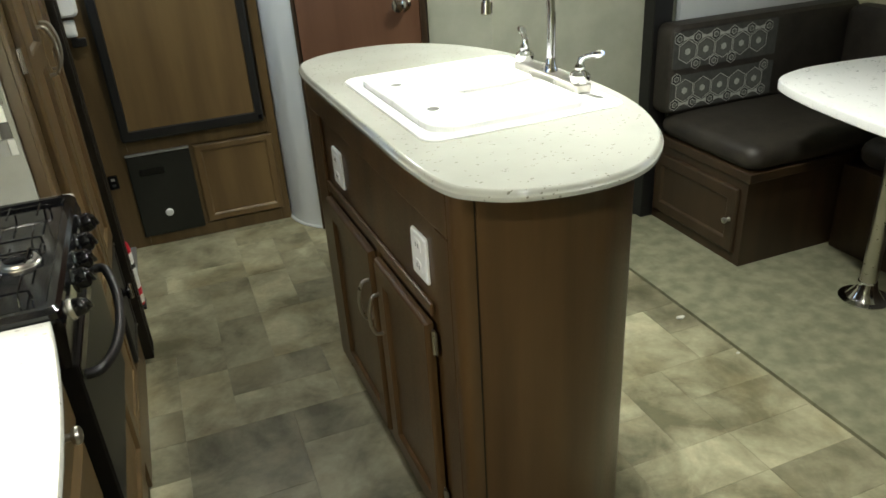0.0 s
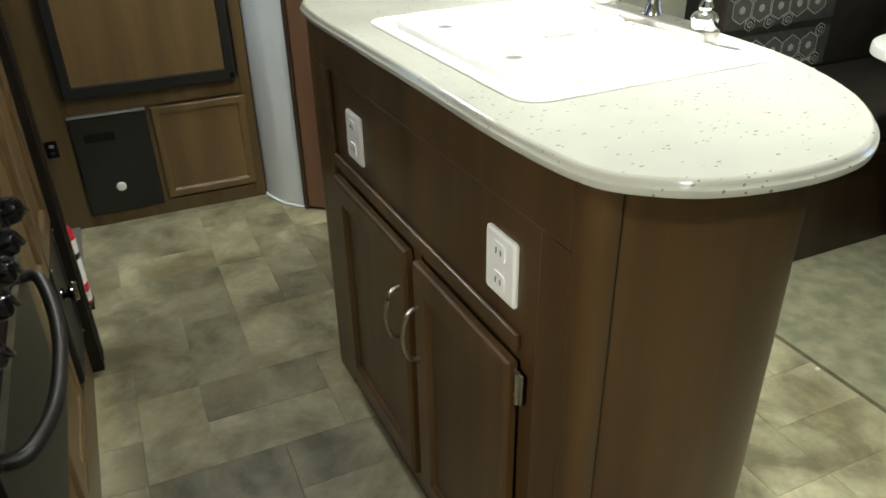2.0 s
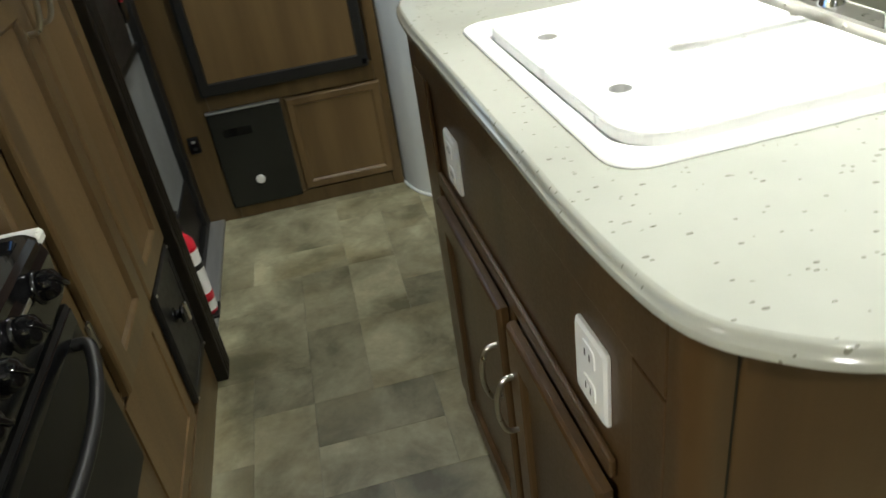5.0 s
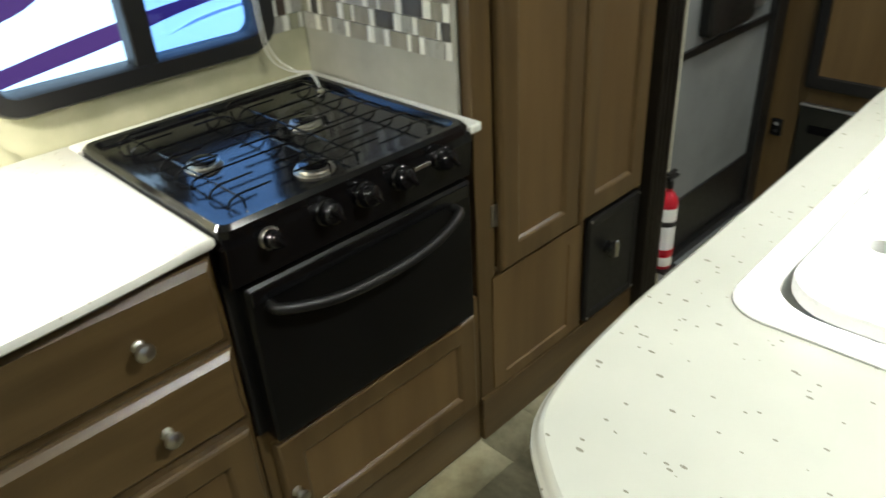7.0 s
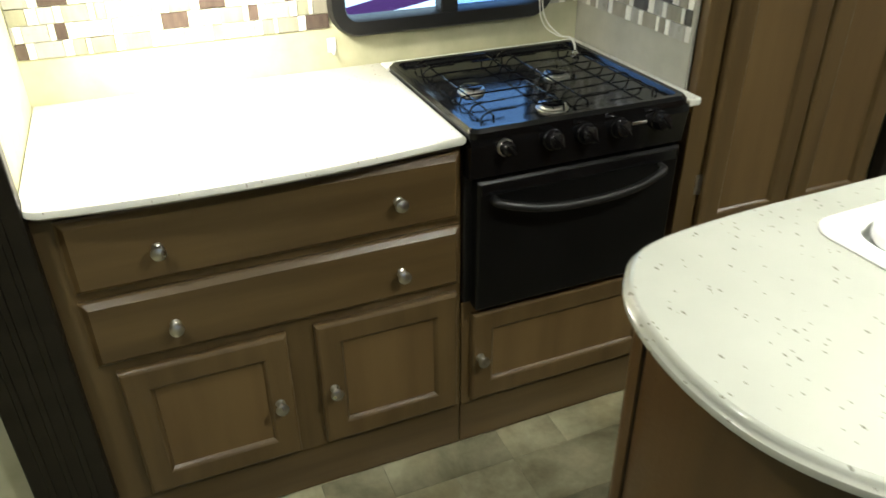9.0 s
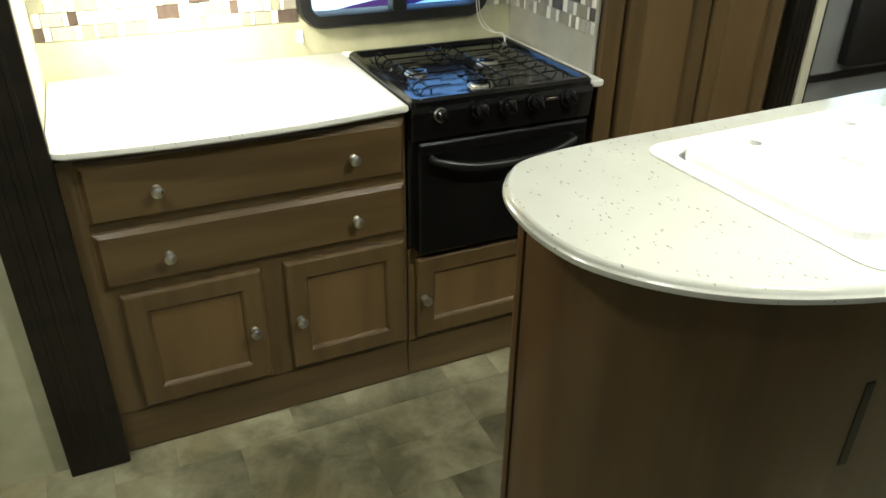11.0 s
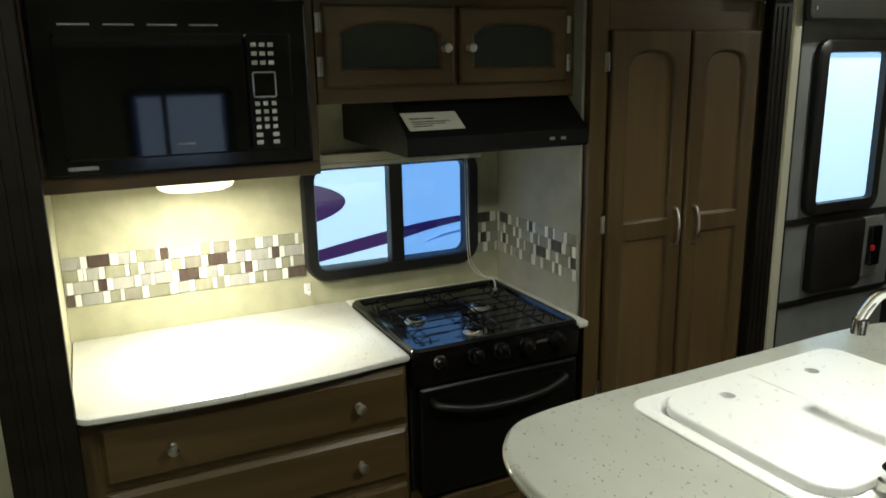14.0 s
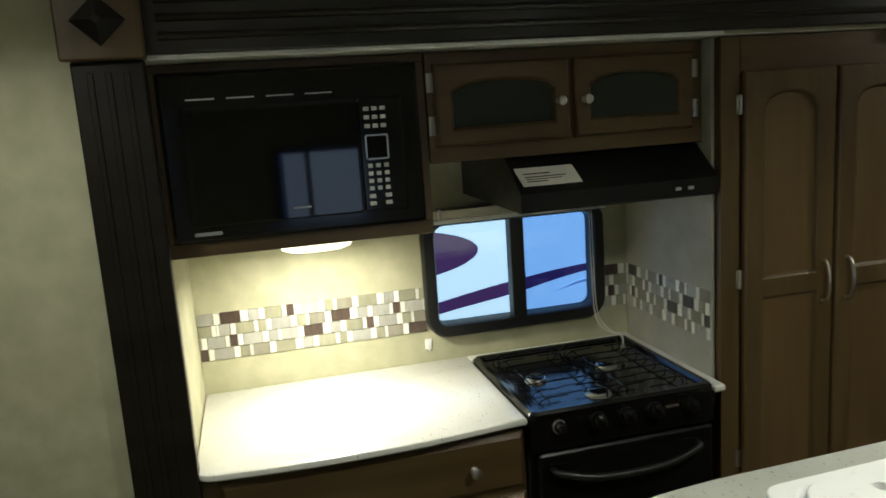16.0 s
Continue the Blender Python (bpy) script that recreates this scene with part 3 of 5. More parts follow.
for i, (ky, kz) in enumerate(KNOBS):
    mk = pose(0.037 + (kz - 0.74) * 0.1, ky, kz, 0, 80, 0)
    rr = 0.018 if i == 0 else 0.023
    bm = BM()
    lathe(bm, [(rr, 0.0), (rr, 0.003), (rr * 0.92, 0.006), (rr * 0.86, 0.007)], 24, mk)
    part("skirt", bm, NICKEL if i == 0 else BLACK_ENAMEL, stove, "thin knob skirt", True)
    bm = BM()
    lathe(bm, [(rr * 0.86, 0.006), (rr * 0.84, 0.016), (rr * 0.74, 0.024), (rr * 0.5, 0.028), (0.0005, 0.029)], 24, mk)
    k = part("control_knob", bm, BLACK_ENAMEL, stove, "round black knob with a grip", True)
    bm = BM()
    move(box(bm, -rr * 0.80, rr * 0.80, -0.004, 0.004, 0.020, 0.033, 0.003, 2), mk @ Matrix.Rotation(radians(40), 4, "Z"))
    part("grip", bm, BLACK_ENAMEL, k, "", True)
bm = BM()
move(box(bm, 0.640, 0.676, 0.800, 0.807, 0.0395, 0.0430, 0.0008), FX)
part("badge", bm, NICKEL, stove, "small silver name bar")
bm = BM()
loops(bm, [rounded(0.290, 0.779, 0.420, 0.731, 0.004, 0.006, 2), rounded(0.290, 0.779, 0.420, 0.731, 0.004, 0.034, 2), rounded(0.295, 0.774, 0.425, 0.726, 0.004, 0.038, 2)])
od = part("oven_door", move(bm, FX), OVEN_BLACK, stove)
bm = BM()
move(box(bm, 0.296, 0.770, 0.700, 0.7265, 0.0375, 0.041, 0.0015), FX)
part("door_rim", bm, BLACK_ENAMEL, od)
bm = BM()
pts = [(0.325, 0.690, 0.038), (0.335, 0.688, 0.062), (0.42, 0.672, 0.080), (0.527, 0.668, 0.086), (0.635, 0.672, 0.080), (0.72, 0.688, 0.062), (0.73, 0.690, 0.038)]
sweep(bm, [FX @ p for p in smooth_path(pts, 6)], 0.0095, 12)
part("oven_handle", bm, BLACK_MATT, od, "bowed black oven handle", True)

# ---- microwave and its cabinet ----
MX = -0.075
mc = thing("microwave_cabinet", "brown wooden wall cabinet framing the microwave", "cabinet")
bm = BM()
wood_box(bm, KW + 0.003, MX, -0.512, 0.092, 1.297, 1.330)
part("bottom_shelf", bm, WOOD_H, mc)
for y0, y1 in ((-0.512, -0.499), (0.074, 0.092)):
    bm = BM()
    wood_box(bm, KW + 0.003, MX, y0, y1, 1.3305, 1.70)
    part("side_panel", bm, WOOD, mc)
bm = BM()
wood_box(bm, KW + 0.003, MX, -0.512, 0.092, 1.7005, 1.719)
part("top_panel", bm, WOOD_H, mc)
FM = facing("+x", MX)
mw = thing("microwave", "built-in black microwave oven with white keys", "microwave")
bm = BM()
box(bm, KW + 0.02, MX - 0.002, -0.495, 0.071, 1.332, 1.697, 0.002)
part("body", bm, BLACK_MATT, mw)
bm = BM()
loops(bm, [rounded(-0.496, 0.072, 1.332, 1.698, 0.006, -0.002, 2), rounded(-0.496, 0.072, 1.332, 1.698, 0.006, 0.010, 2), rounded(-0.490, 0.066, 1.338, 1.692, 0.005, 0.013, 2)])
part("front_frame", move(bm, FM), BLACK_ENAMEL, mw)
bm = BM()
move(loops(bm, [rounded(-0.455, -0.075, 1.365, 1.625, 0.008, 0.012, 3), rounded(-0.455, -0.075, 1.365, 1.625, 0.008, 0.020, 3), rounded(-0.451, -0.079, 1.369, 1.621, 0.007, 0.022, 3)]), FM)
md = part("door", bm, BLACK_GLASS, mw, "black glass door")
bm = BM()
move(loops(bm, [rounded(-0.38, -0.13, 1.405, 1.59, 0.01, 0.0215, 3), rounded(-0.38, -0.13, 1.405, 1.59, 0.01, 0.0228, 3)]), FM)
part("door_window", bm, BLACK_GLASS, md)
bm = BM()
move(box(bm, -0.235, -0.195, 1.388, 1.393, 0.021, 0.0232), FM)
part("badge", bm, GREY_METAL, md)
bm = BM()
move(loops(bm, [rounded(-0.072, 0.030, 1.365, 1.625, 0.006, 0.012, 3), rounded(-0.072, 0.030, 1.365, 1.625, 0.006, 0.020, 3), rounded(-0.069, 0.027, 1.368, 1.622, 0.005, 0.022, 3)]), FM)
cp = part("control_panel", bm, BLACK_ENAMEL, mw)
FM = Matrix.Translation((0, -0.010, 0)) @ FM
bm = BM()
move(loops(bm, [rounded(-0.051, 0.003, 1.484, 1.542, 0.006, 0.0215, 3), rounded(-0.051, 0.003, 1.484, 1.542, 0.006, 0.0235, 3), rounded(-0.048, 0.0, 1.487, 1.539, 0.005, 0.0235, 3), rounded(-0.048, 0.0, 1.487, 1.539, 0.005, 0.0228, 3)]), FM)
part("display", bm, NICKEL, cp, "small square display in a silver rim")
bm = BM()
move(box(bm, -0.047, -0.001, 1.488, 1.538, 0.0215, 0.0232), FM)
part("display_glass", bm, BLACK_GLASS, cp)
KEY = material("key_print", (0.80, 0.80, 0.76), (0.86, 0.86, 0.82), 0.4)
for kz, cols, kw in ((1.600, 3, 0.013), (1.581, 3, 0.013), (1.561, 3, 0.013), (1.471, 3, 0.011), (1.453, 3, 0.011), (1.436, 3, 0.011), (1.419, 3, 0.011), (1.401, 2, 0.015), (1.384, 2, 0.015)):
    for c in range(cols):
        ku = -0.043 + c * (0.0375 / (cols - 1))
        bm = BM()
        move(box(bm, ku - kw / 2, ku + kw / 2, kz - 0.0046, kz + 0.0046, 0.0218, 0.0238, 0.0008), FM)
        part("key", bm, KEY, cp)
FM = facing("+x", MX)
for k in range(4):
    bm = BM()
    u = -0.44 + k * 0.085
    move(box(bm, u, u + 0.06, 1.640, 1.6435, 0.0125, 0.0150), FM)
    part("vent_slot", bm, GREY_METAL, mw)
bm = BM()
move(loops(bm, [rounded(-0.455, -0.395, 1.345, 1.353, 0.003, 0.0125, 2), rounded(-0.455, -0.395, 1.345, 1.353, 0.003, 0.0145, 2)]), FM)
part("release_bar", bm, GREY_METAL, mw)

ul = thing("under_cabinet_light", "lit oblong white light under the microwave cabinet", "lamp")
bm = BM()
box(bm, -0.335, -0.235, -0.275, -0.075, 1.285, 1.2965, 0.004, 2)
part("base", bm, WHITE_PLASTIC, ul)
bm = BM()
ell = lambda a, b, z: [(-0.285 + a * math.cos(2 * math.pi * k / 28), -0.175 + b * math.sin(2 * math.pi * k / 28), z) for k in range(28)]
loops(bm, [ell(0.046, 0.098, 1.2848), ell(0.046, 0.098, 1.272), ell(0.040, 0.088, 1.258), ell(0.026, 0.066, 1.250), ell(0.008, 0.03, 1.248)])
lens_part = part("lens", bm, glowing("warm_lamp_lens", (1.0, 0.92, 0.66), 2.6), ul, "glowing frosted lens", True)
lens_part.visible_shadow = False

# ---- upper cabinet and hood ----
UX = -0.055
FU = facing("+x", UX - 0.018)
uc = thing("upper_cabinet", "brown wooden wall cabinet with two arched dark-glass doors", "cabinet")
bm = BM()
wood_box(bm, KW + 0.003, UX - 0.018, 0.095, 0.824, 1.462, 1.719)
part("body", bm, WOOD_H, uc)
SMOKED = material("smoked_glass", (0.026, 0.032, 0.027), (0.036, 0.043, 0.037), 0.16, scale=(3, 3, 3))
for u0, u1, ku, hu in ((0.112, 0.450, 0.420, 0.106), (0.464, 0.790, 0.489, 0.800)):
    d = panel_door("door", uc, FU, u0, u1, 1.500, 1.692, 0.018, 0.036, 0.028, WOOD_H, SMOKED, "glass_panel")
    knob(d, FU, ku, 1.590, 0.018, 0.012)
    for hz in (1.55, 1.65):
        hinge(uc, FU, hu, hz, 0.001, 0.045)
HOOD = material("black_hood_paint", (0.004, 0.004, 0.004), (0.007, 0.0065, 0.006), 0.4, scale=(8, 8, 8), spec=0.25)
hood = thing("range_hood", "black metal range hood with a paper tag", "range hood")
bm = BM()
prof = [(KW + 0.004, 1.340), (-0.008, 1.330), (0.0, 1.336), (0.0, 1.376), (-0.012, 1.386), (-0.10, 1.4595), (KW + 0.004, 1.4595)]
loops(bm, [[(x, y, z) for x, z in prof] for y in (0.290, 0.824)])
part("shell", bm, HOOD, hood)
for y in (0.70, 0.735):
    bm = BM()
    box(bm, 0.0, 0.004, y, y + 0.016, 1.350, 1.358, 0.001)
    part("switch", bm, GREY_METAL, hood)
PAPER = material("printed_paper", (0.62, 0.61, 0.55), (0.7, 0.69, 0.62), 0.8)
tag = thing("paper_tag", "white printed card lying on the hood", "paper")
bm = BM()
nrm = Vector((0.0735, 0, 0.088)).normalized()
q = [Vector((-0.018, 0.305, 1.3911)), Vector((-0.018, 0.458, 1.3911)), Vector((-0.066, 0.451, 1.4316)), Vector((-0.066, 0.298, 1.4316))]
loops(bm, [[p + nrm * 0.0015 for p in q], [p + nrm * 0.0030 for p in q]])
part("card", bm, PAPER, tag)
for s0, s1, t0, t1 in ((0.1, 0.55, 0.62, 0.68), (0.1, 0.8, 0.45, 0.5), (0.1, 0.7, 0.33, 0.37), (0.1, 0.45, 0.2, 0.25)):
    bm = BM()
    at = lambda s, t: (q[0] * (1 - s) + q[1] * s) * (1 - t) + (q[3] * (1 - s) + q[2] * s) * t
    c = [at(s0, t0), at(s1, t0), at(s1, t1), at(s0, t1)]
    loops(bm, [[p + nrm * 0.0031 for p in c], [p + nrm * 0.0034 for p in c]])
    part("print_bar", bm, DARK_PANEL, tag)

# ---- pantry ----
pan = thing("pantry_cabinet", "tall brown wooden pantry with two arched doors", "cabinet")
bm = BM()
wood_box(bm, KW, -0.010, 0.838, 1.452, 0.13, 1.719)
part("carcass", bm, WOOD, pan)
for nm, y0, y1, z0, z1 in (("stile", 0.830, 0.885, 0.13, 1.719), ("stile", 1.438, 1.452, 0.13, 1.719), ("rail", 0.8855, 1.4375, 1.628, 1.719), ("rail", 0.8855, 1.4375, 0.452, 0.4715), ("stile", 1.192, 1.212, 0.13, 0.4515)):
    bm = BM()
    wood_box(bm, -0.0098, 0.0, y0, y1, z0, z1)
    part(nm, bm, WOOD if nm == "stile" else WOOD_H, pan)
bm = BM()
wood_box(bm, -0.30, 0.006, 0.830, 1.452, 0.0, 0.128)
part("base_board", bm, WOOD_H, pan)
for u0, u1, ku in ((0.890, 1.162, 1.126), (1.172, 1.436, 1.202)):
    d = panel_door("door", pan, FX, u0, u1, 0.462, 1.634, 0.018, 0.052, 0.045, rails=(1.072,))
    pull(d, FX, ku, 1.018, 1.128, 0.018)
for hz in (0.60, 1.10, 1.55):
    hinge(pan, FX, 0.884, hz, 0.001, 0.05)
bm = BM()
loops(bm, [rounded(0.872, 1.188, 0.135, 0.448, 0.002, 0.0, 1), rounded(0.872, 1.188, 0.135, 0.448, 0.002, 0.004, 1), rounded(0.915, 1.150, 0.165, 0.410, 0.002, 0.004, 1), rounded(0.92, 1.145, 0.17, 0.405, 0.002, -0.003, 1)])
part("lower_panel", move(bm, FX), PANEL, pan)
heat = thing("furnace_panel", "black metal furnace access panel with a turn knob", "panel")
bm = BM()
loops(bm, [rounded(1.216, 1.446, 0.140, 0.448, 0.008, 0.0005, 2), rounded(1.216, 1.446, 0.140, 0.448, 0.008, 0.010, 2), rounded(1.222, 1.440, 0.146, 0.442, 0.006, 0.014, 2), rounded(1.240, 1.422, 0.165, 0.424, 0.006, 0.014, 2), rounded(1.244, 1.418, 0.169, 0.420, 0.006, 0.011, 2)])
part("cover", move(bm, FX), BLACK_MATT, heat)
knob(heat, FX, 1.303, 0.336, 0.011, 0.024, BLACK_ENAMEL)
bm = BM()
move(box(bm, 1.296, 1.310, 0.315, 0.365, 0.034, 0.044, 0.003), FX)
part("grip", bm, CHROME, heat)
for su, sv in ((1.226, 0.44), (1.436, 0.44), (1.226, 0.15), (1.436, 0.15)):
    bm = lathe(BM(), [(0.004, 0), (0.0035, 0.002), (0.0005, 0.0025)], 8, Matrix.Translation((su, sv, 0.014)))
    part("screw", move(bm, FX), NICKEL, heat)

# ---- slide trim ----
for nm, y0, y1 in (("trim_left", -0.638, -0.502), ("trim_right", 1.456, 1.538)):
    bm = BM()
    box(bm, 0.0005, 0.035, y0, y1, 0.0, 1.722, 0.004, 2)
    w = (y1 - y0)
    for k in range(3):
        yy = y0 + w * (0.25 + 0.25 * k)
        box(bm, 0.0345, 0.038, yy - 0.006, yy + 0.006, 0.02, 1.70, 0.0015)
    solid(nm, bm, DARK_WOOD, kind="structure")
bm = BM()
box(bm, 0.0005, 0.030, -0.498, 1.455, 1.732, 1.95, 0.003)
for k in range(5):
    z = 1.765 + k * 0.036
    sweep(bm, [(0.030, -0.470, z), (0.030, 1.405, z)], 0.008, 8)
solid("trim_fascia", bm, LIT_FASCIA, kind="structure")
bm = BM()
box(bm, -0.02, 0.020, -0.498, 0.828, 1.7205, 1.7315, 0.002)
solid("trim_seal", bm, WHITE_PLASTIC, kind="structure")
for y0, y1 in ((-0.652, -0.494), (1.395, 1.548)):
    bl = thing("corner_block", "square brown wooden corner block with a carved dark diamond", "trim block", "slide corner blocks")
    bm = BM()
    box(bm, 0.0385, 0.058, y0, y1, 1.722, 1.872, 0.005, 2)
    part("block", bm, WOOD, bl)
    yc, zc = (y0 + y1) / 2, 1.797
    bm = BM()
    dia = lambda r, x: [(x, yc - r, zc), (x, yc, zc - r * 0.95), (x, yc + r, zc), (x, yc, zc + r * 0.95)]
    loops(bm, [dia(0.052, 0.0575), dia(0.050, 0.062), dia(0.01, 0.074)])
    part("diamond", bm, DARK_WOOD, bl)
CREAM = material("cream_vinyl_seal", (0.62, 0.60, 0.46), (0.68, 0.66, 0.52), 0.45, scale=(6, 6, 2))
for y0 in (1.556, 1.602):
    bm = BM()
    box(bm, -0.0295, -0.012, y0, y0 + 0.037, 0.0, 1.785, 0.005, 2)
    solid("trim_seal", bm, CREAM, kind="structure")


# ---- island ----
ZI = 0.940
HALF = [(0.612, 0.722), (0.612, 0.54), (0.612, 0.36), (0.627, 0.220), (0.671, 0.159), (0.738, 0.121), (0.840, 0.104), (0.935, 0.118), (1.020, 0.172), (1.093, 0.262), (1.152, 0.400), (1.178, 0.55), (1.184, 0.722)]
FULL = HALF + [(x, 1.444 - y) for x, y in HALF[-2:0:-1]]
OUTLINE = [(p.x, p.y) for p in smooth_path([(x, y, 0) for x, y in FULL], 6, True)]


def inset_outline(pts, d):
    n = len(pts)
    out = []
    for i in range(n):
        t = (Vector(pts[(i + 1) % n]) - Vector(pts[i - 1])).normalized()
        out.append((pts[i][0] - t.y * d, pts[i][1] + t.x * d))
    return out


isl = thing("kitchen_island", "dark brown wooden island with rounded ends and two doors", "island")
bm = BM()
END = [(0.674, 0.205), (0.74, 0.178), (0.84, 0.163), (0.93, 0.180), (1.02, 0.245), (1.06, 0.302), (1.10, 0.40), (1.125, 0.55), (1.13, 0.722)]
curve = [(p.x, p.y) for p in smooth_path([(x, y, 0) for x, y in END], 5)]
base_ring = [(0.647, 0.240)] + curve + [(x, 1.444 - y) for x, y in curve[-2::-1]] + [(0.647, 1.204)]
loops(bm, [[(x, y, 0.0) for x, y in base_ring], [(x, y, ZI - 0.021) for x, y in base_ring]], True, False)
part("body", bm, ISLAND_WOOD, isl, "", True)
FI = facing("-x", 0.647)


def strip(name, y0, y1, z0, z1, th, mat=None, e=0.003):
    bm = BM()
    move(box(bm, -y1, -y0, z0, z1, 0.0005, th, e, 2), FI)
    return part(name, bm, mat or ISLAND_WOOD, isl)


strip("stile", 0.240, 0.303, 0.0, 0.8255, 0.010)
strip("stile", 1.112, 1.204, 0.0, 0.8255, 0.010)
strip("rail", 0.350, 1.1115, 0.612, 0.640, 0.010)
strip("rail", 0.240, 1.204, 0.826, ZI - 0.022, 0.010)
strip("rail", 0.3035, 1.1115, 0.0, 0.055, 0.008)
strip("mullion", 0.672, 0.699, 0.0555, 0.6115, 0.008)
for y0, y1, hy in ((0.345, 0.668, 0.647), (0.703, 1.087, 0.726)):
    d = panel_door("door", isl, facing("-x", 0.6385), -y1, -y0, 0.060, 0.600, 0.018, 0.05, mat=ISLAND_WOOD, panel_mat=ISLAND_WOOD)
    pull(d, facing("-x", 0.6385), -hy, 0.405, 0.515, 0.018)
for hz in (0.14, 0.560):
    hinge(isl, facing("-x", 0.6385), -0.336, hz, 0.001, 0.055)
for py, sgn in ((0.240, 1), (1.204, -1)):
    # rounded corner post, closed by a thin seam before the curved end panel
    bm = BM()
    post = [(0.6375, py - sgn * 0.0005)] + [(0.660 - 0.0225 * math.cos(radians(a)), py - sgn * (0.016 + 0.0225 * math.sin(radians(a)))) for a in range(0, 91, 15)] + [(0.671, py - sgn * 0.0385), (0.671, py - sgn * 0.012)]
    loops(bm, [[(x, y, 0.0) for x, y in post], [(x, y, ZI - 0.022) for x, y in post]])
    part("corner_post", bm, ISLAND_WOOD, isl, "", True)
    bm = BM()
    ya, yb = sorted((py - sgn * 0.0365, py - sgn * 0.026))
    box(bm, 0.6714, 0.6748, ya, yb, 0.0, ZI - 0.022)
    part("seam_strip", bm, DARK_WOOD, isl, "dark seam beside the corner post")
bm = BM()
box(bm, -0.010, 0.004, -0.009, 0.009, 0.590, 0.746, 0.002)
part("vent_slot", move(bm, Matrix.Translation((1.1155, 0.490, 0)) @ Matrix.Rotation(radians(-9.5), 4, "Z")), DARK_WOOD, isl, "narrow dark upright slot")
outlets = []
for y0, y1, z0, z1 in ((0.363, 0.442, 0.672, 0.773), (0.941, 1.021, 0.666, 0.767)):
    o = thing("power_outlet", "white double power outlet on the island side", "outlet", "island outlets")
    outlets.append(o)
    FO = facing("-x", 0.6465)
    bm = BM()
    loops(bm, [rounded(-y1, -y0, z0, z1, 0.006, 0.0, 3), rounded(-y1, -y0, z0, z1, 0.006, 0.004, 3), rounded(-y1 + 0.004, -y0 - 0.004, z0 + 0.004, z1 - 0.004, 0.005, 0.007, 3)])
    part("plate", move(bm, FO), WHITE_PLASTIC, o)
    for vz in (0.27, 0.73):
        vc = z0 + (z1 - z0) * vz
        uc_ = -(y0 + y1) / 2
        bm = BM()
        loops(bm, [rounded(uc_ - 0.016, uc_ + 0.016, vc - 0.014, vc + 0.014, 0.008, 0.0065, 4), rounded(uc_ - 0.016, uc_ + 0.016, vc - 0.014, vc + 0.014, 0.008, 0.0088, 4)])
        f = part("socket_face", move(bm, FO), SINK_WHITE, o)
        for du in (-0.006, 0.006):
            bm = BM()
            move(box(bm, uc_ + du - 0.0011, uc_ + du + 0.0011, vc - 0.004, vc + 0.005, 0.0085, 0.0092), FO)
            part("slot", bm, DARK_PANEL, f)

itop = thing("island_worktop", "cream speckled oval worktop with a rounded stepped edge", "worktop")
SX0, SX1, SY0, SY1 = 0.678, 1.130, 0.412, 0.978


def ray_out(poly, cx, cy, c, s):
    """How far the ray from (cx, cy) along (c, s) goes to the outline."""
    best = 9.0
    for (x0, y0), (x1, y1) in zip(poly, poly[1:] + poly[:1]):
        ex, ey = x1 - x0, y1 - y0
        det = c * -ey + s * ex
        if abs(det) < 1e-9:
            continue
        t = ((x0 - cx) * -ey + (y0 - cy) * ex) / det
        u = (c * (y0 - cy) - s * (x0 - cx)) / det
        if t > 0 and -1e-6 <= u <= 1 + 1e-6:
            best = min(best, t)
    return best


def ring_in(poly, count, cx, cy, like):
    out = []
    for x, y in like:
        d = math.hypot(x - cx, y - cy)
        t = ray_out(poly, cx, cy, (x - cx) / d, (y - cy) / d)
        out.append((cx + (x - cx) / d * t, cy + (y - cy) / d * t))
    return out


HOLE = ring_in([(p[0], p[1]) for p in rounded(SX0 + 0.012, SX1 - 0.012, SY0 + 0.012, SY1 - 0.012, 0.04, 0, 6)], 0, 0.90, 0.69, OUTLINE)
bm = BM()
top_ring = inset_outline(OUTLINE, 0.0101)
loops(bm, [[(x, y, ZI - 0.020) for x, y in top_ring], [(x, y, ZI) for x, y in top_ring], [(x, y, ZI) for x, y in HOLE], [(x, y, ZI - 0.020) for x, y in HOLE]], closed=True)
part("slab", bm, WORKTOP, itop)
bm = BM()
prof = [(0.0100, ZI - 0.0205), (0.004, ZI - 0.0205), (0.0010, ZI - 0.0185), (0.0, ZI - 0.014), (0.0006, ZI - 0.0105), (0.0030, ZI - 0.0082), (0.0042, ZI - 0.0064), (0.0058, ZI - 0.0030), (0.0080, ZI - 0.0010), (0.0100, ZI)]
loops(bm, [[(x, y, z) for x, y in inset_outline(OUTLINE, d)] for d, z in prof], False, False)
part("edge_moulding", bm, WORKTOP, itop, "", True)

sink = thing("kitchen_sink", "white acrylic double sink set into the island", "sink")
RR = lambda d, z, r=0.04: rounded(SX0 + d, SX1 - d, SY0 + d, SY1 - d, max(r - d * 0.4, 0.012), z, 6)
bm = BM()
loops(bm, [RR(0, ZI + 0.0005), RR(0, ZI + 0.0022), RR(0.002, ZI + 0.0042), RR(0.020, ZI + 0.0048), RR(0.024, ZI + 0.004)], False, False)
part("rim", bm, SINK_WHITE, sink, "", True)
bm = BM()
BX1 = 1.072
BR = lambda d, z: rounded(0.701 + d, BX1 - d, 0.440 + d, 0.9530 - d, 0.056, z, 6)
loops(bm, [[(x, y, ZI + 0.0041) for x, y, _ in RR(0.0235, 0)], BR(0, ZI + 0.0038), BR(0.003, ZI - 0.001), BR(0.010, ZI - 0.10), BR(0.03, ZI - 0.14)], False, True)
part("bowl", bm, SINK_WHITE, sink, "", True)
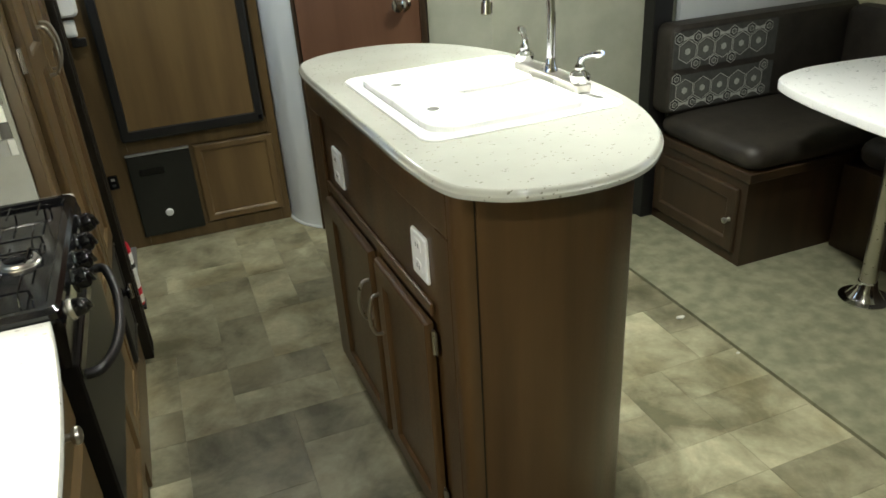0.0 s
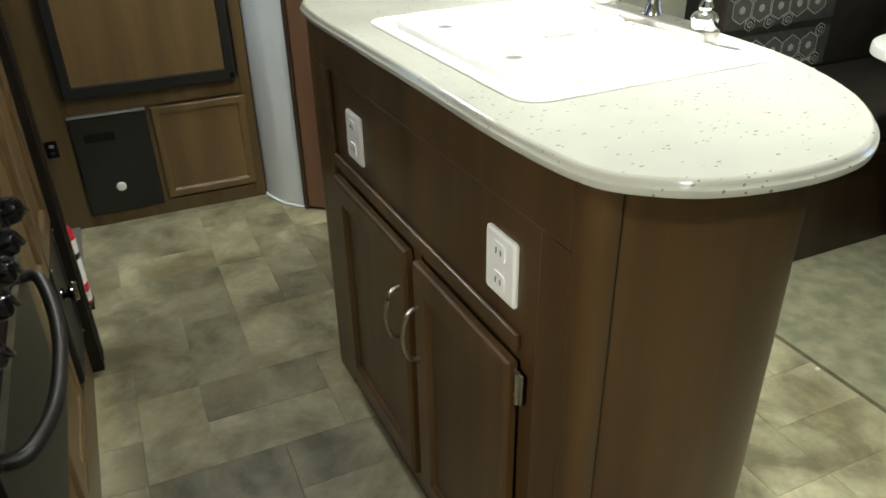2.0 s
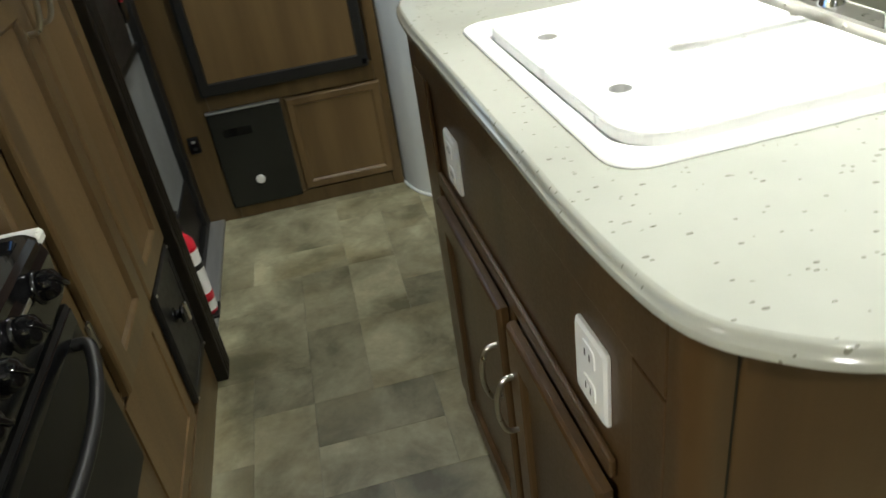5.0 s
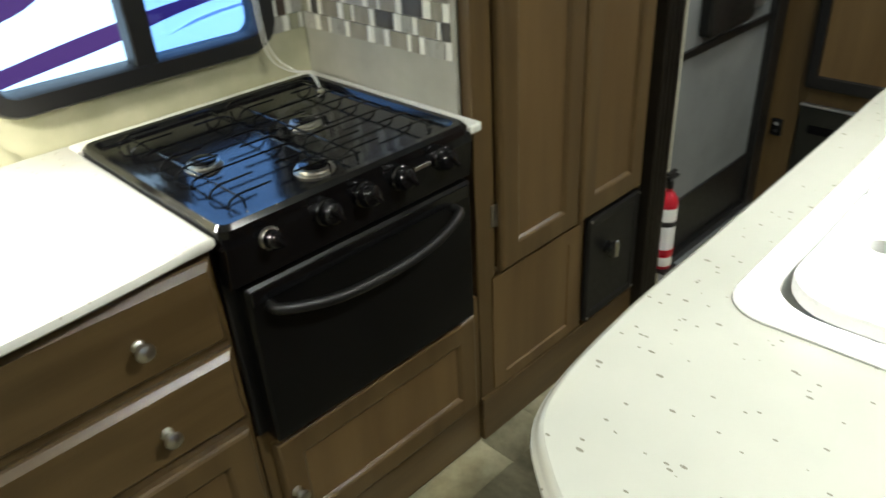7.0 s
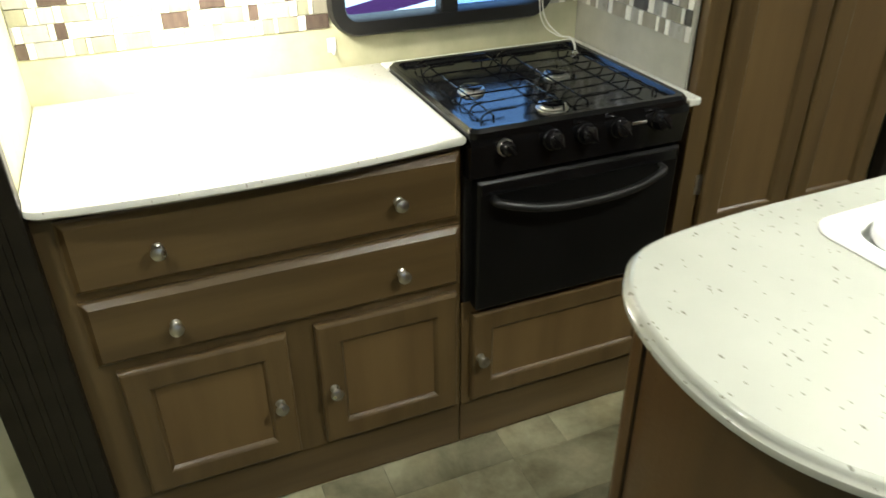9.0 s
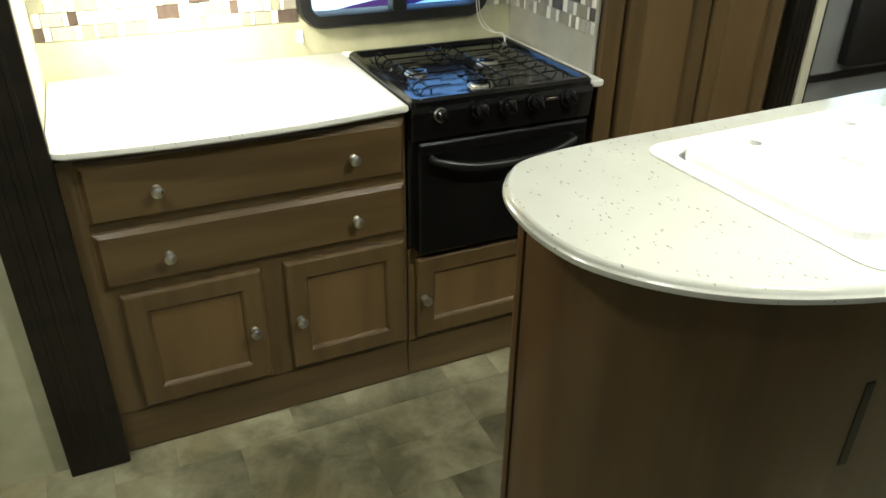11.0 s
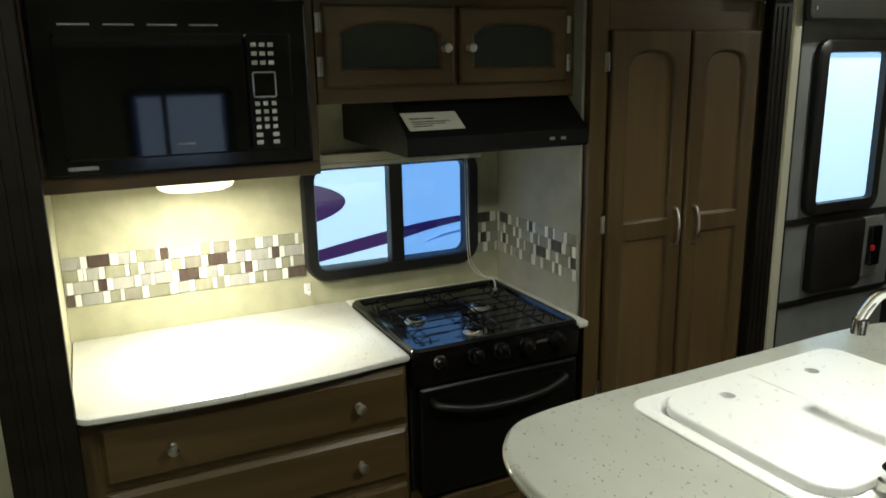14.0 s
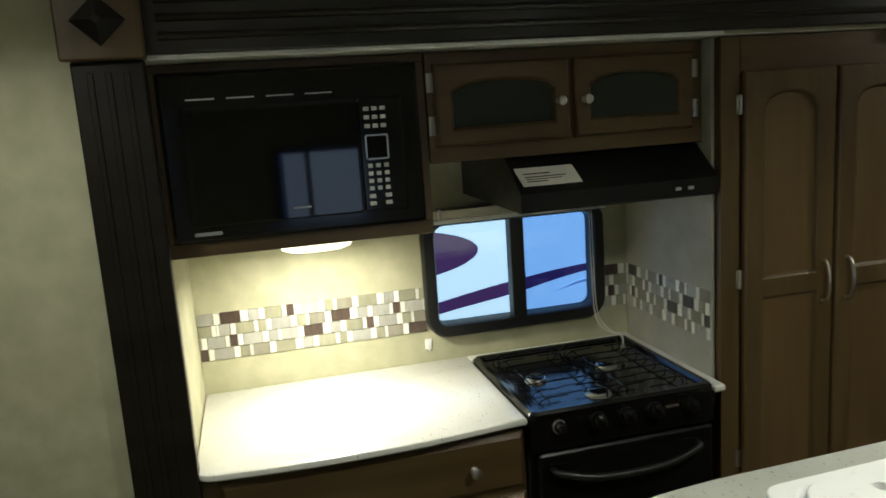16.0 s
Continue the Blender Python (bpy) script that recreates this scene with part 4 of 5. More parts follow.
cv = thing("sink_cover", "white sink cover board with two finger holes", "sink cover")
zt = ZI + 0.0130
SEAM = 0.690
outline = [(p[0], p[1]) for p in rounded(0.7110, 1.0640, 0.4510, 0.9450, 0.055, 0, 8)]
for (hx, hy), keep in (((0.762, 0.581), lambda y: min(y, SEAM)), ((0.763, 0.809), lambda y: max(y, SEAM))):
    bm = BM()
    poly = []
    for x, y in outline:
        q = (x, keep(y))
        if not poly or (abs(poly[-1][0] - q[0]) + abs(poly[-1][1] - q[1])) > 1e-6:
            poly.append(q)
    n = 96
    inner, outer = [], []
    for k in range(n):
        a = 2 * math.pi * k / n
        c, s = math.cos(a), math.sin(a)
        t = ray_out(poly, hx, hy, c, s)
        inner.append((hx + 0.0135 * c, hy + 0.0135 * s))
        outer.append((hx + t * c, hy + t * s))
    edge = lambda d: [(x - (x - hx) / math.hypot(x - hx, y - hy) * d, y - (y - hy) / math.hypot(x - hx, y - hy) * d) for x, y in outer]
    loops(bm, [[(x, y, zt - 0.0155) for x, y in inner], [(x, y, zt) for x, y in inner], [(x, y, zt) for x, y in edge(0.004)], [(x, y, zt - 0.0012) for x, y in edge(0.0012)], [(x, y, zt - 0.004) for x, y in outer], [(x, y, zt - 0.0155) for x, y in outer]], False, False)
    part("board", bm, SINK_WHITE, cv)

fau = thing("kitchen_faucet", "chrome two-handle faucet with a gooseneck spout", "faucet")
FXX, FYY = 1.094, 0.670
zs = ZI + 0.0048
bm = BM()
loops(bm, [rounded(FXX - 0.022, FXX + 0.022, FYY - 0.142, FYY + 0.142, 0.010, zs), rounded(FXX - 0.022, FXX + 0.022, FYY - 0.142, FYY + 0.142, 0.010, zs + 0.016), rounded(FXX - 0.019, FXX + 0.019, FYY - 0.139, FYY + 0.139, 0.009, zs + 0.019)])
part("base", bm, NICKEL, fau, "", True)
for s in (-1, 1):
    hy = FYY + s * 0.122
    bm = BM()
    lathe(bm, [(0.019, zs + 0.017), (0.0215, zs + 0.022), (0.022, zs + 0.036), (0.018, zs + 0.042), (0.010, zs + 0.046), (0.012, zs + 0.052), (0.008, zs + 0.060), (0.0005, zs + 0.062)], 20, Matrix.Translation((FXX, hy, 0)))
    h = part("valve", bm, CHROME, fau, "", True)
    bm = BM()
    arm = [(FXX, hy, zs + 0.056), (FXX + 0.002, hy + s * 0.001, zs + 0.068), (FXX + 0.006, hy + s * 0.012, zs + 0.076), (FXX + 0.011, hy + s * 0.028, zs + 0.081), (FXX + 0.013, hy + s * 0.034, zs + 0.083), (FXX + 0.017, hy + s * 0.050, zs + 0.087), (FXX + 0.019, hy + s * 0.056, zs + 0.089)]
    sweep(bm, arm, [0.007, 0.0075, 0.006, 0.006, 0.0092, 0.0092, 0.005], 12)
    part("lever", bm, CHROME, h, "", True)
bm = BM()
lathe(bm, [(0.017, zs + 0.012), (0.017, zs + 0.022), (0.012, zs + 0.034), (0.0105, zs + 0.05)], 18, Matrix.Translation((FXX, FYY, 0)))
part("collar", bm, CHROME, fau, "", True)
bm = BM()
neck = smooth_path([(FXX, FYY, zs + 0.04), (FXX, FYY, zs + 0.16), (FXX - 0.015, FYY, zs + 0.225), (FXX - 0.065, FYY, zs + 0.258), (FXX - 0.125, FYY, zs + 0.245), (FXX - 0.155, FYY, zs + 0.20), (FXX - 0.158, FYY, zs + 0.185)], 7)
sweep(bm, neck, 0.0095, 14)
sweep(bm, [(FXX - 0.158, FYY, zs + 0.190), (FXX - 0.159, FYY, zs + 0.166)], 0.0125, 14)
part("spout", bm, CHROME, fau, "", True)

# the whole island stands turned a little against the walls
TURN = Matrix.Translation((0.64, 0.72, 0)) @ Matrix.Rotation(radians(1.8), 4, "Z") @ Matrix.Translation((-0.64, -0.72, 0))
for ob in [isl, itop, sink, cv, fau] + outlets:
    ob.matrix_world = TURN

# ---- fridge wall ----
FY = 2.38
FF = facing("-y", FY)
fc = thing("fridge_cabinet", "brown wooden surround of the refrigerator", "cabinet")
bm = BM()
for a, b, c, d in ((-0.100, 0.062, 0.0, 1.975), (0.640, 0.680, 0.0, 1.975), (0.0625, 0.6395, 0.420, 0.486), (0.0625, 0.6395, 0.0, 0.055), (0.300, 0.336, 0.0555, 0.4195), (0.0625, 0.6395, 1.66, 1.975)):
    move(box(bm, a, b, c, d, -0.02, 0.0, 0.0015), Matrix.Identity(4))
move(bm, FF)
part("face_frame", bm, WOOD, fc)
bm = BM()
box(bm, -0.098, 0.66, FY + 0.0205, FY + 0.55, 0.0, 1.975)
part("carcass", bm, WOOD, fc)
panel_door("lower_door", fc, facing("-y", FY - 0.001), 0.316, 0.652, 0.062, 0.416, 0.012, 0.026, mat=PANEL)
fr = thing("refrigerator", "refrigerator with brown wood door panel in a black frame", "refrigerator")
bm = BM()
loops(bm, [rounded(0.052, 0.628, 0.480, 1.660, 0.01, 0.001, 3), rounded(0.052, 0.628, 0.480, 1.660, 0.01, 0.030, 3), rounded(0.060, 0.620, 0.488, 1.652, 0.008, 0.036, 3), rounded(0.085, 0.596, 0.520, 1.63, 0.004, 0.036, 3), rounded(0.088, 0.593, 0.523, 1.627, 0.004, 0.022, 3)], True, False)
part("door_frame", move(bm, FF), BLACK_MATT, fr)
bm = BM()
move(box(bm, 0.0865, 0.5945, 0.5215, 1.6285, 0.012, 0.024), FF)
part("door_panel", bm, PANEL, fr, "brown wood-grain door panel")
bm = BM()
move(box(bm, 0.605, 0.622, 0.492, 0.512, 0.036, 0.042, 0.002), FF)
part("hinge_cap", bm, BLACK_ENAMEL, fr)
# charcoal access panel below the fridge
ap = thing("access_panel", "charcoal metal access panel with a round white button", "panel")
bm = BM()
loops(bm, [rounded(0.046, 0.300, 0.048, 0.412, 0.005, 0.0012, 2), rounded(0.046, 0.300, 0.048, 0.412, 0.005, 0.010, 2), rounded(0.051, 0.295, 0.053, 0.407, 0.005, 0.014, 2)])
part("cover", move(bm, FF), DARK_PANEL, ap)
bm = BM()
move(box(bm, 0.046, 0.300, 0.413, 0.4205, 0.001, 0.018, 0.001), FF)
part("top_lip", bm, GREY_METAL, ap)
bm = BM()
move(loops(bm, [rounded(0.085, 0.185, 0.322, 0.352, 0.006, 0.013, 3), rounded(0.085, 0.185, 0.322, 0.352, 0.006, 0.0152, 3)]), FF)
part("label_recess", bm, BLACK_ENAMEL, ap)
bm = lathe(BM(), [(0.017, 0.013), (0.017, 0.018), (0.013, 0.022), (0.0005, 0.023)], 18, Matrix.Translation((0.166, 0.145, 0)))
part("button", move(bm, FF), WHITE_PLASTIC, ap, "", True)
sw = thing("wall_switch", "small black switch plate on the fridge cabinet", "switch")
bm = BM()
loops(bm, [rounded(-0.040, -0.002, 0.285, 0.345, 0.004, 0.0005, 2), rounded(-0.040, -0.002, 0.285, 0.345, 0.004, 0.006, 2), rounded(-0.037, -0.005, 0.288, 0.342, 0.003, 0.008, 2)])
part("plate", move(bm, FF), BLACK_ENAMEL, sw)
for v in (0.302, 0.328):
    bm = BM()
    move(box(bm, -0.028, -0.014, v - 0.005, v + 0.005, 0.0075, 0.011, 0.001), FF)
    part("rocker", bm, GREY_METAL if v > 0.31 else BLACK_MATT, sw)
lt = thing("door_latch", "white plastic latch with a black strap on the cabinet", "latch")
bm = BM()
loops(bm, [rounded(-0.055, 0.020, 0.985, 1.085, 0.02, 0.0005, 4), rounded(-0.055, 0.020, 0.985, 1.085, 0.02, 0.03, 4), rounded(-0.047, 0.012, 0.993, 1.077, 0.018, 0.04, 4)])
part("housing", move(bm, FF), WHITE_PLASTIC, lt, "", True)
bm = BM()
loops(bm, [rounded(-0.040, -0.002, 0.912, 0.972, 0.006, 0.0005, 3), rounded(-0.040, -0.002, 0.912, 0.972, 0.006, 0.025, 3), rounded(-0.033, -0.009, 0.920, 0.964, 0.005, 0.029, 3)])
part("lower_latch", move(bm, FF), WHITE_PLASTIC, lt, "", True)
bm = BM()
move(box(bm, -0.030, 0.022, 0.872, 0.904, 0.0005, 0.018, 0.003), FF)
part("catch", bm, BLACK_MATT, lt)

# ---- bathroom corner: curved wall, angled door, plain wall ----
bm = BM()
arc = smooth_path([(0.684, 2.44, 0), (0.690, 2.36, 0), (0.715, 2.285, 0), (0.748, 2.235, 0), (0.788, 2.190, 0)], 6)
outer = [(p.x, p.y) for p in arc]
inner = [(p.x + 0.03, p.y + 0.03) for p in reversed(arc)]
ring = outer + inner
loops(bm, [[(x, y, 0.0) for x, y in ring], [(x, y, CEIL - 0.002) for x, y in ring]])
solid("wall_curved", bm, WALL_GREY, kind="structure", smooth=True)
bm = BM()
tr = [(p.x - 0.004, p.y - 0.004, 0.004) for p in arc]
sweep(bm, tr, 0.006, 6)
solid("baseboard", bm, WALL_GREY, kind="structure", smooth=True)
DA, DB = Vector((0.792, 2.186, 0)), Vector((1.195, 1.838, 0))
dd = (DB - DA)
dl = dd.length
MD = Matrix.Translation(DA) @ Matrix.Rotation(math.atan2(dd.y, dd.x), 4, "Z")
bd = thing("bathroom_door", "plain reddish brown bathroom door with a chrome knob", "door")
bm = BM()
box(bm, 0.012, dl - 0.004, -0.006, 0.026, 0.012, 1.86, 0.002)
part("leaf", move(bm, MD), RED_WOOD, bd)
bm = BM()
lathe(bm, [(0.030, 0), (0.030, 0.004), (0.012, 0.008), (0.011, 0.026), (0.024, 0.032), (0.028, 0.044), (0.024, 0.056), (0.0005, 0.060)], 24, MD @ pose(dl - 0.065, -0.006, 0.965, 90, 0, 0))
part("knob", bm, CHROME, bd, "round chrome door knob", True)
for u0, u1 in ((-0.006, 0.010), (dl, dl + 0.022)):
    bm = BM()
    box(bm, u0, u1, -0.012, 0.03, 0.0, 1.90, 0.003)
    solid("trim_door", move(bm, MD), BENCH_WOOD, kind="structure")
bm = BM()
box(bm, -0.006, dl + 0.022, -0.008, 0.03, 1.902, CEIL - 0.002)
solid("wall_over_bath_door", move(bm, MD), WALL_GREY, kind="structure")
WALL_SAGE = material("sage_wall", (0.36, 0.37, 0.29), (0.42, 0.43, 0.34), 0.65, scale=(10, 10, 10), bump=0.08, fine=110)
bm = BM()
ring = [(1.214, 1.822), (1.40, 1.668), (2.196, 1.668), (2.196, 1.700), (1.42, 1.700), (1.24, 1.85)]
loops(bm, [[(x, y, 0.0) for x, y in ring], [(x, y, CEIL - 0.002) for x, y in ring]])
solid("wall_bathroom", bm, WALL_SAGE, kind="structure")

# ---- dinette ----
bm = BM()
box(bm, 2.045, 2.132, 1.600, 1.667, 0.0, 1.86, 0.004, 2)
solid("trim_dinette", bm, BLACK_MATT, kind="structure")
ben = thing("dinette_bench", "dark wooden dinette bench base with a side door", "bench")
bm = BM()
wood_box(bm, 2.10, 3.0, 1.066, 1.598, 0.010, 0.345)
part("body", bm, BENCH_WOOD, ben)
bm = BM()
box(bm, 2.090, 3.0, 1.050, 1.598, 0.346, 0.382, 0.004, 2)
part("top_board", bm, BENCH_WOOD, ben)
FB = facing("-x", 2.100)
d = panel_door("door", ben, FB, -1.585, -1.098, 0.055, 0.310, 0.014, 0.045, mat=BENCH_WOOD, panel_mat=BENCH_WOOD)
knob(d, FB, -1.125, 0.185, 0.014, 0.012)
bm = BM()
wood_box(bm, 2.52, 3.0, -0.60, 1.049, 0.010, 0.345)
wood_box(bm, 2.13, 2.519, -0.64, -0.10, 0.010, 0.345)
solid("dinette_bench", bm, BENCH_WOOD, "dark wooden bench base along the dinette wall", "bench")


def cushion(name, label, x0, x1, y0, y1, z0, z1, r=0.035):
    bm = BM()
    rr = min(r, (z1 - z0) * 0.45)
    rings = []
    for k in range(7):
        a = radians(-90 + 180 * k / 6)
        d = rr * (1 - math.cos(a))
        rings.append(rounded(x0 + d, x1 - d, y0 + d, y1 - d, 0.05, (z0 + z1) / 2 + ((z1 - z0) / 2) * math.sin(a), 5))
    rings.append(rounded(x0 + 0.09, x1 - 0.09, y0 + 0.09, y1 - 0.09, 0.05, z1 + 0.012, 5))
    loops(bm, rings)
    return solid(name, bm, CUSHION, label, "cushion", "dinette cushions", smooth=True)


cushion("seat_cushion", "dark brown leatherette seat cushion on the bench", 2.085, 2.995, 1.045, 1.585, 0.383, 0.475)
cushion("seat_cushion", "dark brown leatherette seat cushion along the wall", 2.53, 2.995, -0.10, 1.025, 0.346, 0.45)
cushion("seat_cushion", "dark brown leatherette seat cushion at the far bench", 2.14, 2.52, -0.64, -0.11, 0.346, 0.45)
bc = thing("back_cushion", "dark back cushion with black and white hexagon inserts", "cushion", "dinette cushions")
bm = BM()
FBk = facing("-y", 1.595)
loops(bm, [rounded(2.064, 2.995, 0.476, 0.822, 0.035, 0.0, 4), rounded(2.060, 2.998, 0.474, 0.826, 0.04, 0.03, 4), rounded(2.064, 2.995, 0.478, 0.822, 0.04, 0.082, 4), rounded(2.080, 2.975, 0.495, 0.808, 0.03, 0.095, 4)])
part("pad", move(bm, FBk), CUSHION, bc, "", True)
FABRIC = material("grey_insert_fabric", (0.05, 0.05, 0.045), (0.07, 0.07, 0.062), 0.8, scale=(40, 40, 40), bump=0.2, fine=500)
PALE = material("pale_print", (0.36, 0.36, 0.33), (0.44, 0.44, 0.4), 0.8, scale=(60, 60, 60))
INK = material("black_print", (0.012, 0.012, 0.011), (0.018, 0.018, 0.016), 0.8)


def hexagon(bm, u, v, r0, r1, w0, w1):
    ringo = [(u + r1 * math.cos(radians(60 * k + 30)), v + r1 * math.sin(radians(60 * k + 30))) for k in range(6)]
    ringi = [(u + r0 * math.cos(radians(60 * k + 30)), v + r0 * math.sin(radians(60 * k + 30))) for k in range(6)]
    if r0 > 0:
        loops(bm, [[(x, y, w0) for x, y in ringi], [(x, y, w1) for x, y in ringi], [(x, y, w1) for x, y in ringo], [(x, y, w0) for x, y in ringo]], False, False)
    else:
        loops(bm, [[(x, y, w0) for x, y in ringo], [(x, y, w1) for x, y in ringo]])


INS_U0, INS_U1 = 2.072, 2.560
STEP = 0.084
GREY_PRINT = material("grey_print", (0.085, 0.09, 0.08), (0.11, 0.115, 0.10), 0.8, scale=(60, 60, 60))
for v0, v1, small, big, partial, cols in ((0.500, 0.634, 0.522, 0.573, 0.622, (0, 5)), (0.660, 0.800, 0.774, 0.723, 0.674, (1, 2, 3))):
    bm = BM()
    move(loops(bm, [rounded(INS_U0, INS_U1, v0, v1, 0.004, 0.088, 2), rounded(INS_U0, INS_U1, v0, v1, 0.004, 0.0965, 2)]), FBk)
    ins = part("insert", bm, FABRIC, bc, "hexagon-print fabric insert")
    pale, ink, grey = BM(), BM(), BM()
    spots = [(INS_U0 + 0.02 + c * STEP, small) for c in range(6)] + [(INS_U0 + 0.02 + c * STEP, partial) for c in cols]
    for u, v in spots:
        hexagon(pale, u, v, 0.0, 0.0235, 0.0965, 0.0974)
        hexagon(ink, u, v, 0.0, 0.0200, 0.0965, 0.0980)
        hexagon(pale, u, v, 0.0, 0.0125, 0.0965, 0.0986)
        hexagon(grey, u, v, 0.0, 0.0090, 0.0965, 0.0992)
        if v == small and u + STEP < INS_U1:
            loops(pale, [[(u + 0.016, v - 0.010, w), (u + STEP / 2, v - 0.003, w), (u + STEP - 0.016, v - 0.010, w), (u + STEP - 0.016, v + 0.010, w), (u + STEP / 2, v + 0.003, w), (u + 0.016, v + 0.010, w)] for w in (0.0965, 0.0972)])
    for c in range(5):
        u = INS_U0 + 0.02 + (c + 0.5) * STEP
        hexagon(pale, u, big, 0.043, 0.0465, 0.0965, 0.0970)
        hexagon(grey, u, big, 0.0, 0.0385, 0.0965, 0.0970)
        hexagon(pale, u, big, 0.0, 0.0135, 0.0965, 0.0976)
    tagged(part("pale_print", move(pale, FBk), PALE, ins), kind="stuff")
    tagged(part("grey_print", move(grey, FBk), GREY_PRINT, ins), kind="stuff")
    tagged(part("dark_print", move(ink, FBk), INK, ins), kind="stuff")
FBs = facing("-x", 2.998)
bm = BM()
loops(bm, [rounded(-1.49, 0.10, 0.452, 0.81, 0.035, 0.0, 4), rounded(-1.494, 0.104, 0.450, 0.816, 0.04, 0.03, 4), rounded(-1.49, 0.10, 0.454, 0.812, 0.04, 0.082, 4), rounded(-1.47, 0.08, 0.474, 0.795, 0.03, 0.095, 4)])
solid("back_cushion", move(bm, FBs), CUSHION, "plain dark back cushion along the dinette wall", "cushion", "dinette cushions", smooth=True)
table = thing("dinette_table", "white rounded dinette table on a metal pedestal", "table")
bm = BM()
side = [(1.945, 0.44), (1.957, 0.565), (1.982, 0.735), (2.024, 0.890), (2.072, 0.972), (2.165, 1.018), (2.30, 1.033), (2.56, 1.005), (2.76, 0.93), (2.83, 0.78), (2.84, 0.44)]
TP = [(p.x, p.y) for p in smooth_path([(x, y, 0) for x, y in side + [(x, 0.88 - y) for x, y in side[-2:0:-1]]], 5, True)]
plate(bm, TP, 0.712, 0.742, 0.005)
part("tabletop", bm, SINK_WHITE, table, "", True)
bm = BM()
lathe(bm, [(0.026, 0.02), (0.026, 0.7118)], 20, Matrix.Translation((2.32, 0.702, 0)))
part("pedestal", bm, NICKEL, table, "", True)
bm = BM()
lathe(bm, [(0.082, 0.0105), (0.082, 0.014), (0.060, 0.018), (0.036, 0.05), (0.031, 0.075), (0.027, 0.078)], 28, Matrix.Translation((2.32, 0.702, 0)))
part("foot_flange", bm, CHROME, table, "", True)

# ---- entry ----
DX = -0.075
FD = facing("+x", DX)
slab("entry_recess_floor", -0.058, -0.004, 1.64, 2.378, -0.003, 0.012, GREY_METAL, 0.002)
ed = thing("door_1", "grey entry door with a tall frosted window and black frame", "door")
ed["kind"] = "structure"
bm = BM()
for a, b, c, d_ in ((1.642, 1.700, 0.012, 1.798), (2.300, 2.378, 0.012, 1.798), (1.7005, 2.2995, 1.742, 1.798), (1.7005, 2.2995, 0.012, 0.045)):
    box(bm, a, b, c, d_, -0.02, 0.02, 0.003)
part("frame", move(bm, FD), BLACK_MATT, ed)
bm = BM()
box(bm, 1.7005, 2.2995, 0.0455, 1.7415, -0.045, -0.005, 0.002)
part("leaf", move(bm, FD), DOOR_GREY, ed)
for v in (0.702, 1.000):
    bm = BM()
    box(bm, 1.7005, 2.2995, v - 0.012, v + 0.012, -0.0048, 0.004, 0.002)
    part("rail", move(bm, FD), BLACK_MATT, ed)
bm = BM()
box(bm, 1.7005, 2.2995, 0.0455, 0.23, -0.0048, 0.003, 0.002)
part("kick_plate", move(bm, FD), BLACK_MATT, ed)
bm = BM()
loops(bm, [rounded(1.789, 2.164, 1.018, 1.612, 0.05, -0.0048, 5), rounded(1.789, 2.164, 1.018, 1.612, 0.05, 0.016, 5), rounded(1.797, 2.156, 1.026, 1.604, 0.045, 0.022, 5), rounded(1.831, 2.122, 1.060, 1.570, 0.015, 0.022, 5), rounded(1.834, 2.119, 1.063, 1.567, 0.014, -0.0045, 5)], False, False)
wf = part("window_frame", move(bm, FD), BLACK_MATT, ed, "", True)
bm = BM()
box(bm, 1.833, 2.120, 1.062, 1.568, -0.0046, -0.001)
part("pane", move(bm, FD), glowing("frosted_daylight", (0.36, 0.66, 1.0), 1.15), wf, "frosted pane bright with daylight")
bm = BM()
loops(bm, [rounded(1.838, 2.105, 0.735, 0.990, 0.02, -0.004, 4), rounded(1.838, 2.105, 0.735, 0.990, 0.02, 0.024, 4), rounded(1.845, 2.098, 0.742, 0.983, 0.018, 0.03, 4)])
part("screen_slider", move(bm, FD), BLACK_MATT, ed, "", True)
bm = BM()
box(bm, 2.120, 2.230, 0.755, 0.985, -0.004, 0.008, 0.003)
lk = part("lock_plate", move(bm, FD), GREY_METAL, ed)
bm = BM()
box(bm, 2.145, 2.205, 0.80, 0.95, 0.008, 0.028, 0.006, 2)
part("lock_case", move(bm, FD), BLACK_ENAMEL, lk)
bm = lathe(BM(), [(0.011, 0.028), (0.011, 0.034), (0.0005, 0.036)], 14, Matrix.Translation((2.150, 0.870, 0)))
part("lock_button", move(bm, FD), RED_PAINT, lk, "red lock button", True)
bm = BM()
box(bm, 1.655, 1.668, 1.23, 1.31, 0.02, 0.03, 0.002)
part("hinge", move(bm, FD), WHITE_PLASTIC, ed)
hd = thing("door_header", "grey plastic header over the entry door", "trim")
bm = BM()
loops(bm, [rounded(1.625, 2.372, 1.662, 1.800, 0.02, 0.0, 4), rounded(1.625, 2.372, 1.662, 1.800, 0.02, 0.012, 4), rounded(1.635, 2.362, 1.672, 1.79, 0.018, 0.018, 4)])
part("cover", move(bm, facing("+x", -0.0035)), DARK_PANEL, hd)
bm = lathe(BM(), [(0.006, 0.018), (0.005, 0.021), (0.0005, 0.022)], 10, Matrix.Translation((1.660, 1.700, 0)))
part("screw", move(bm, facing("+x", -0.0035)), NICKEL, hd)
fx = thing("fire_extinguisher", "small red and white fire extinguisher by the entry", "fire extinguisher")
ME = Matrix.Translation((0.014, 1.596, 0.0)) @ Matrix.Diagonal((0.78, 0.78, 1, 1))
bm = BM()
lathe(bm, [(0.034, 0.140), (0.036, 0.146), (0.036, 0.345), (0.032, 0.362), (0.020, 0.376), (0.012, 0.382), (0.012, 0.392)], 22, ME)
part("cylinder", bm, RED_PAINT, fx, "", True)
bm = BM()
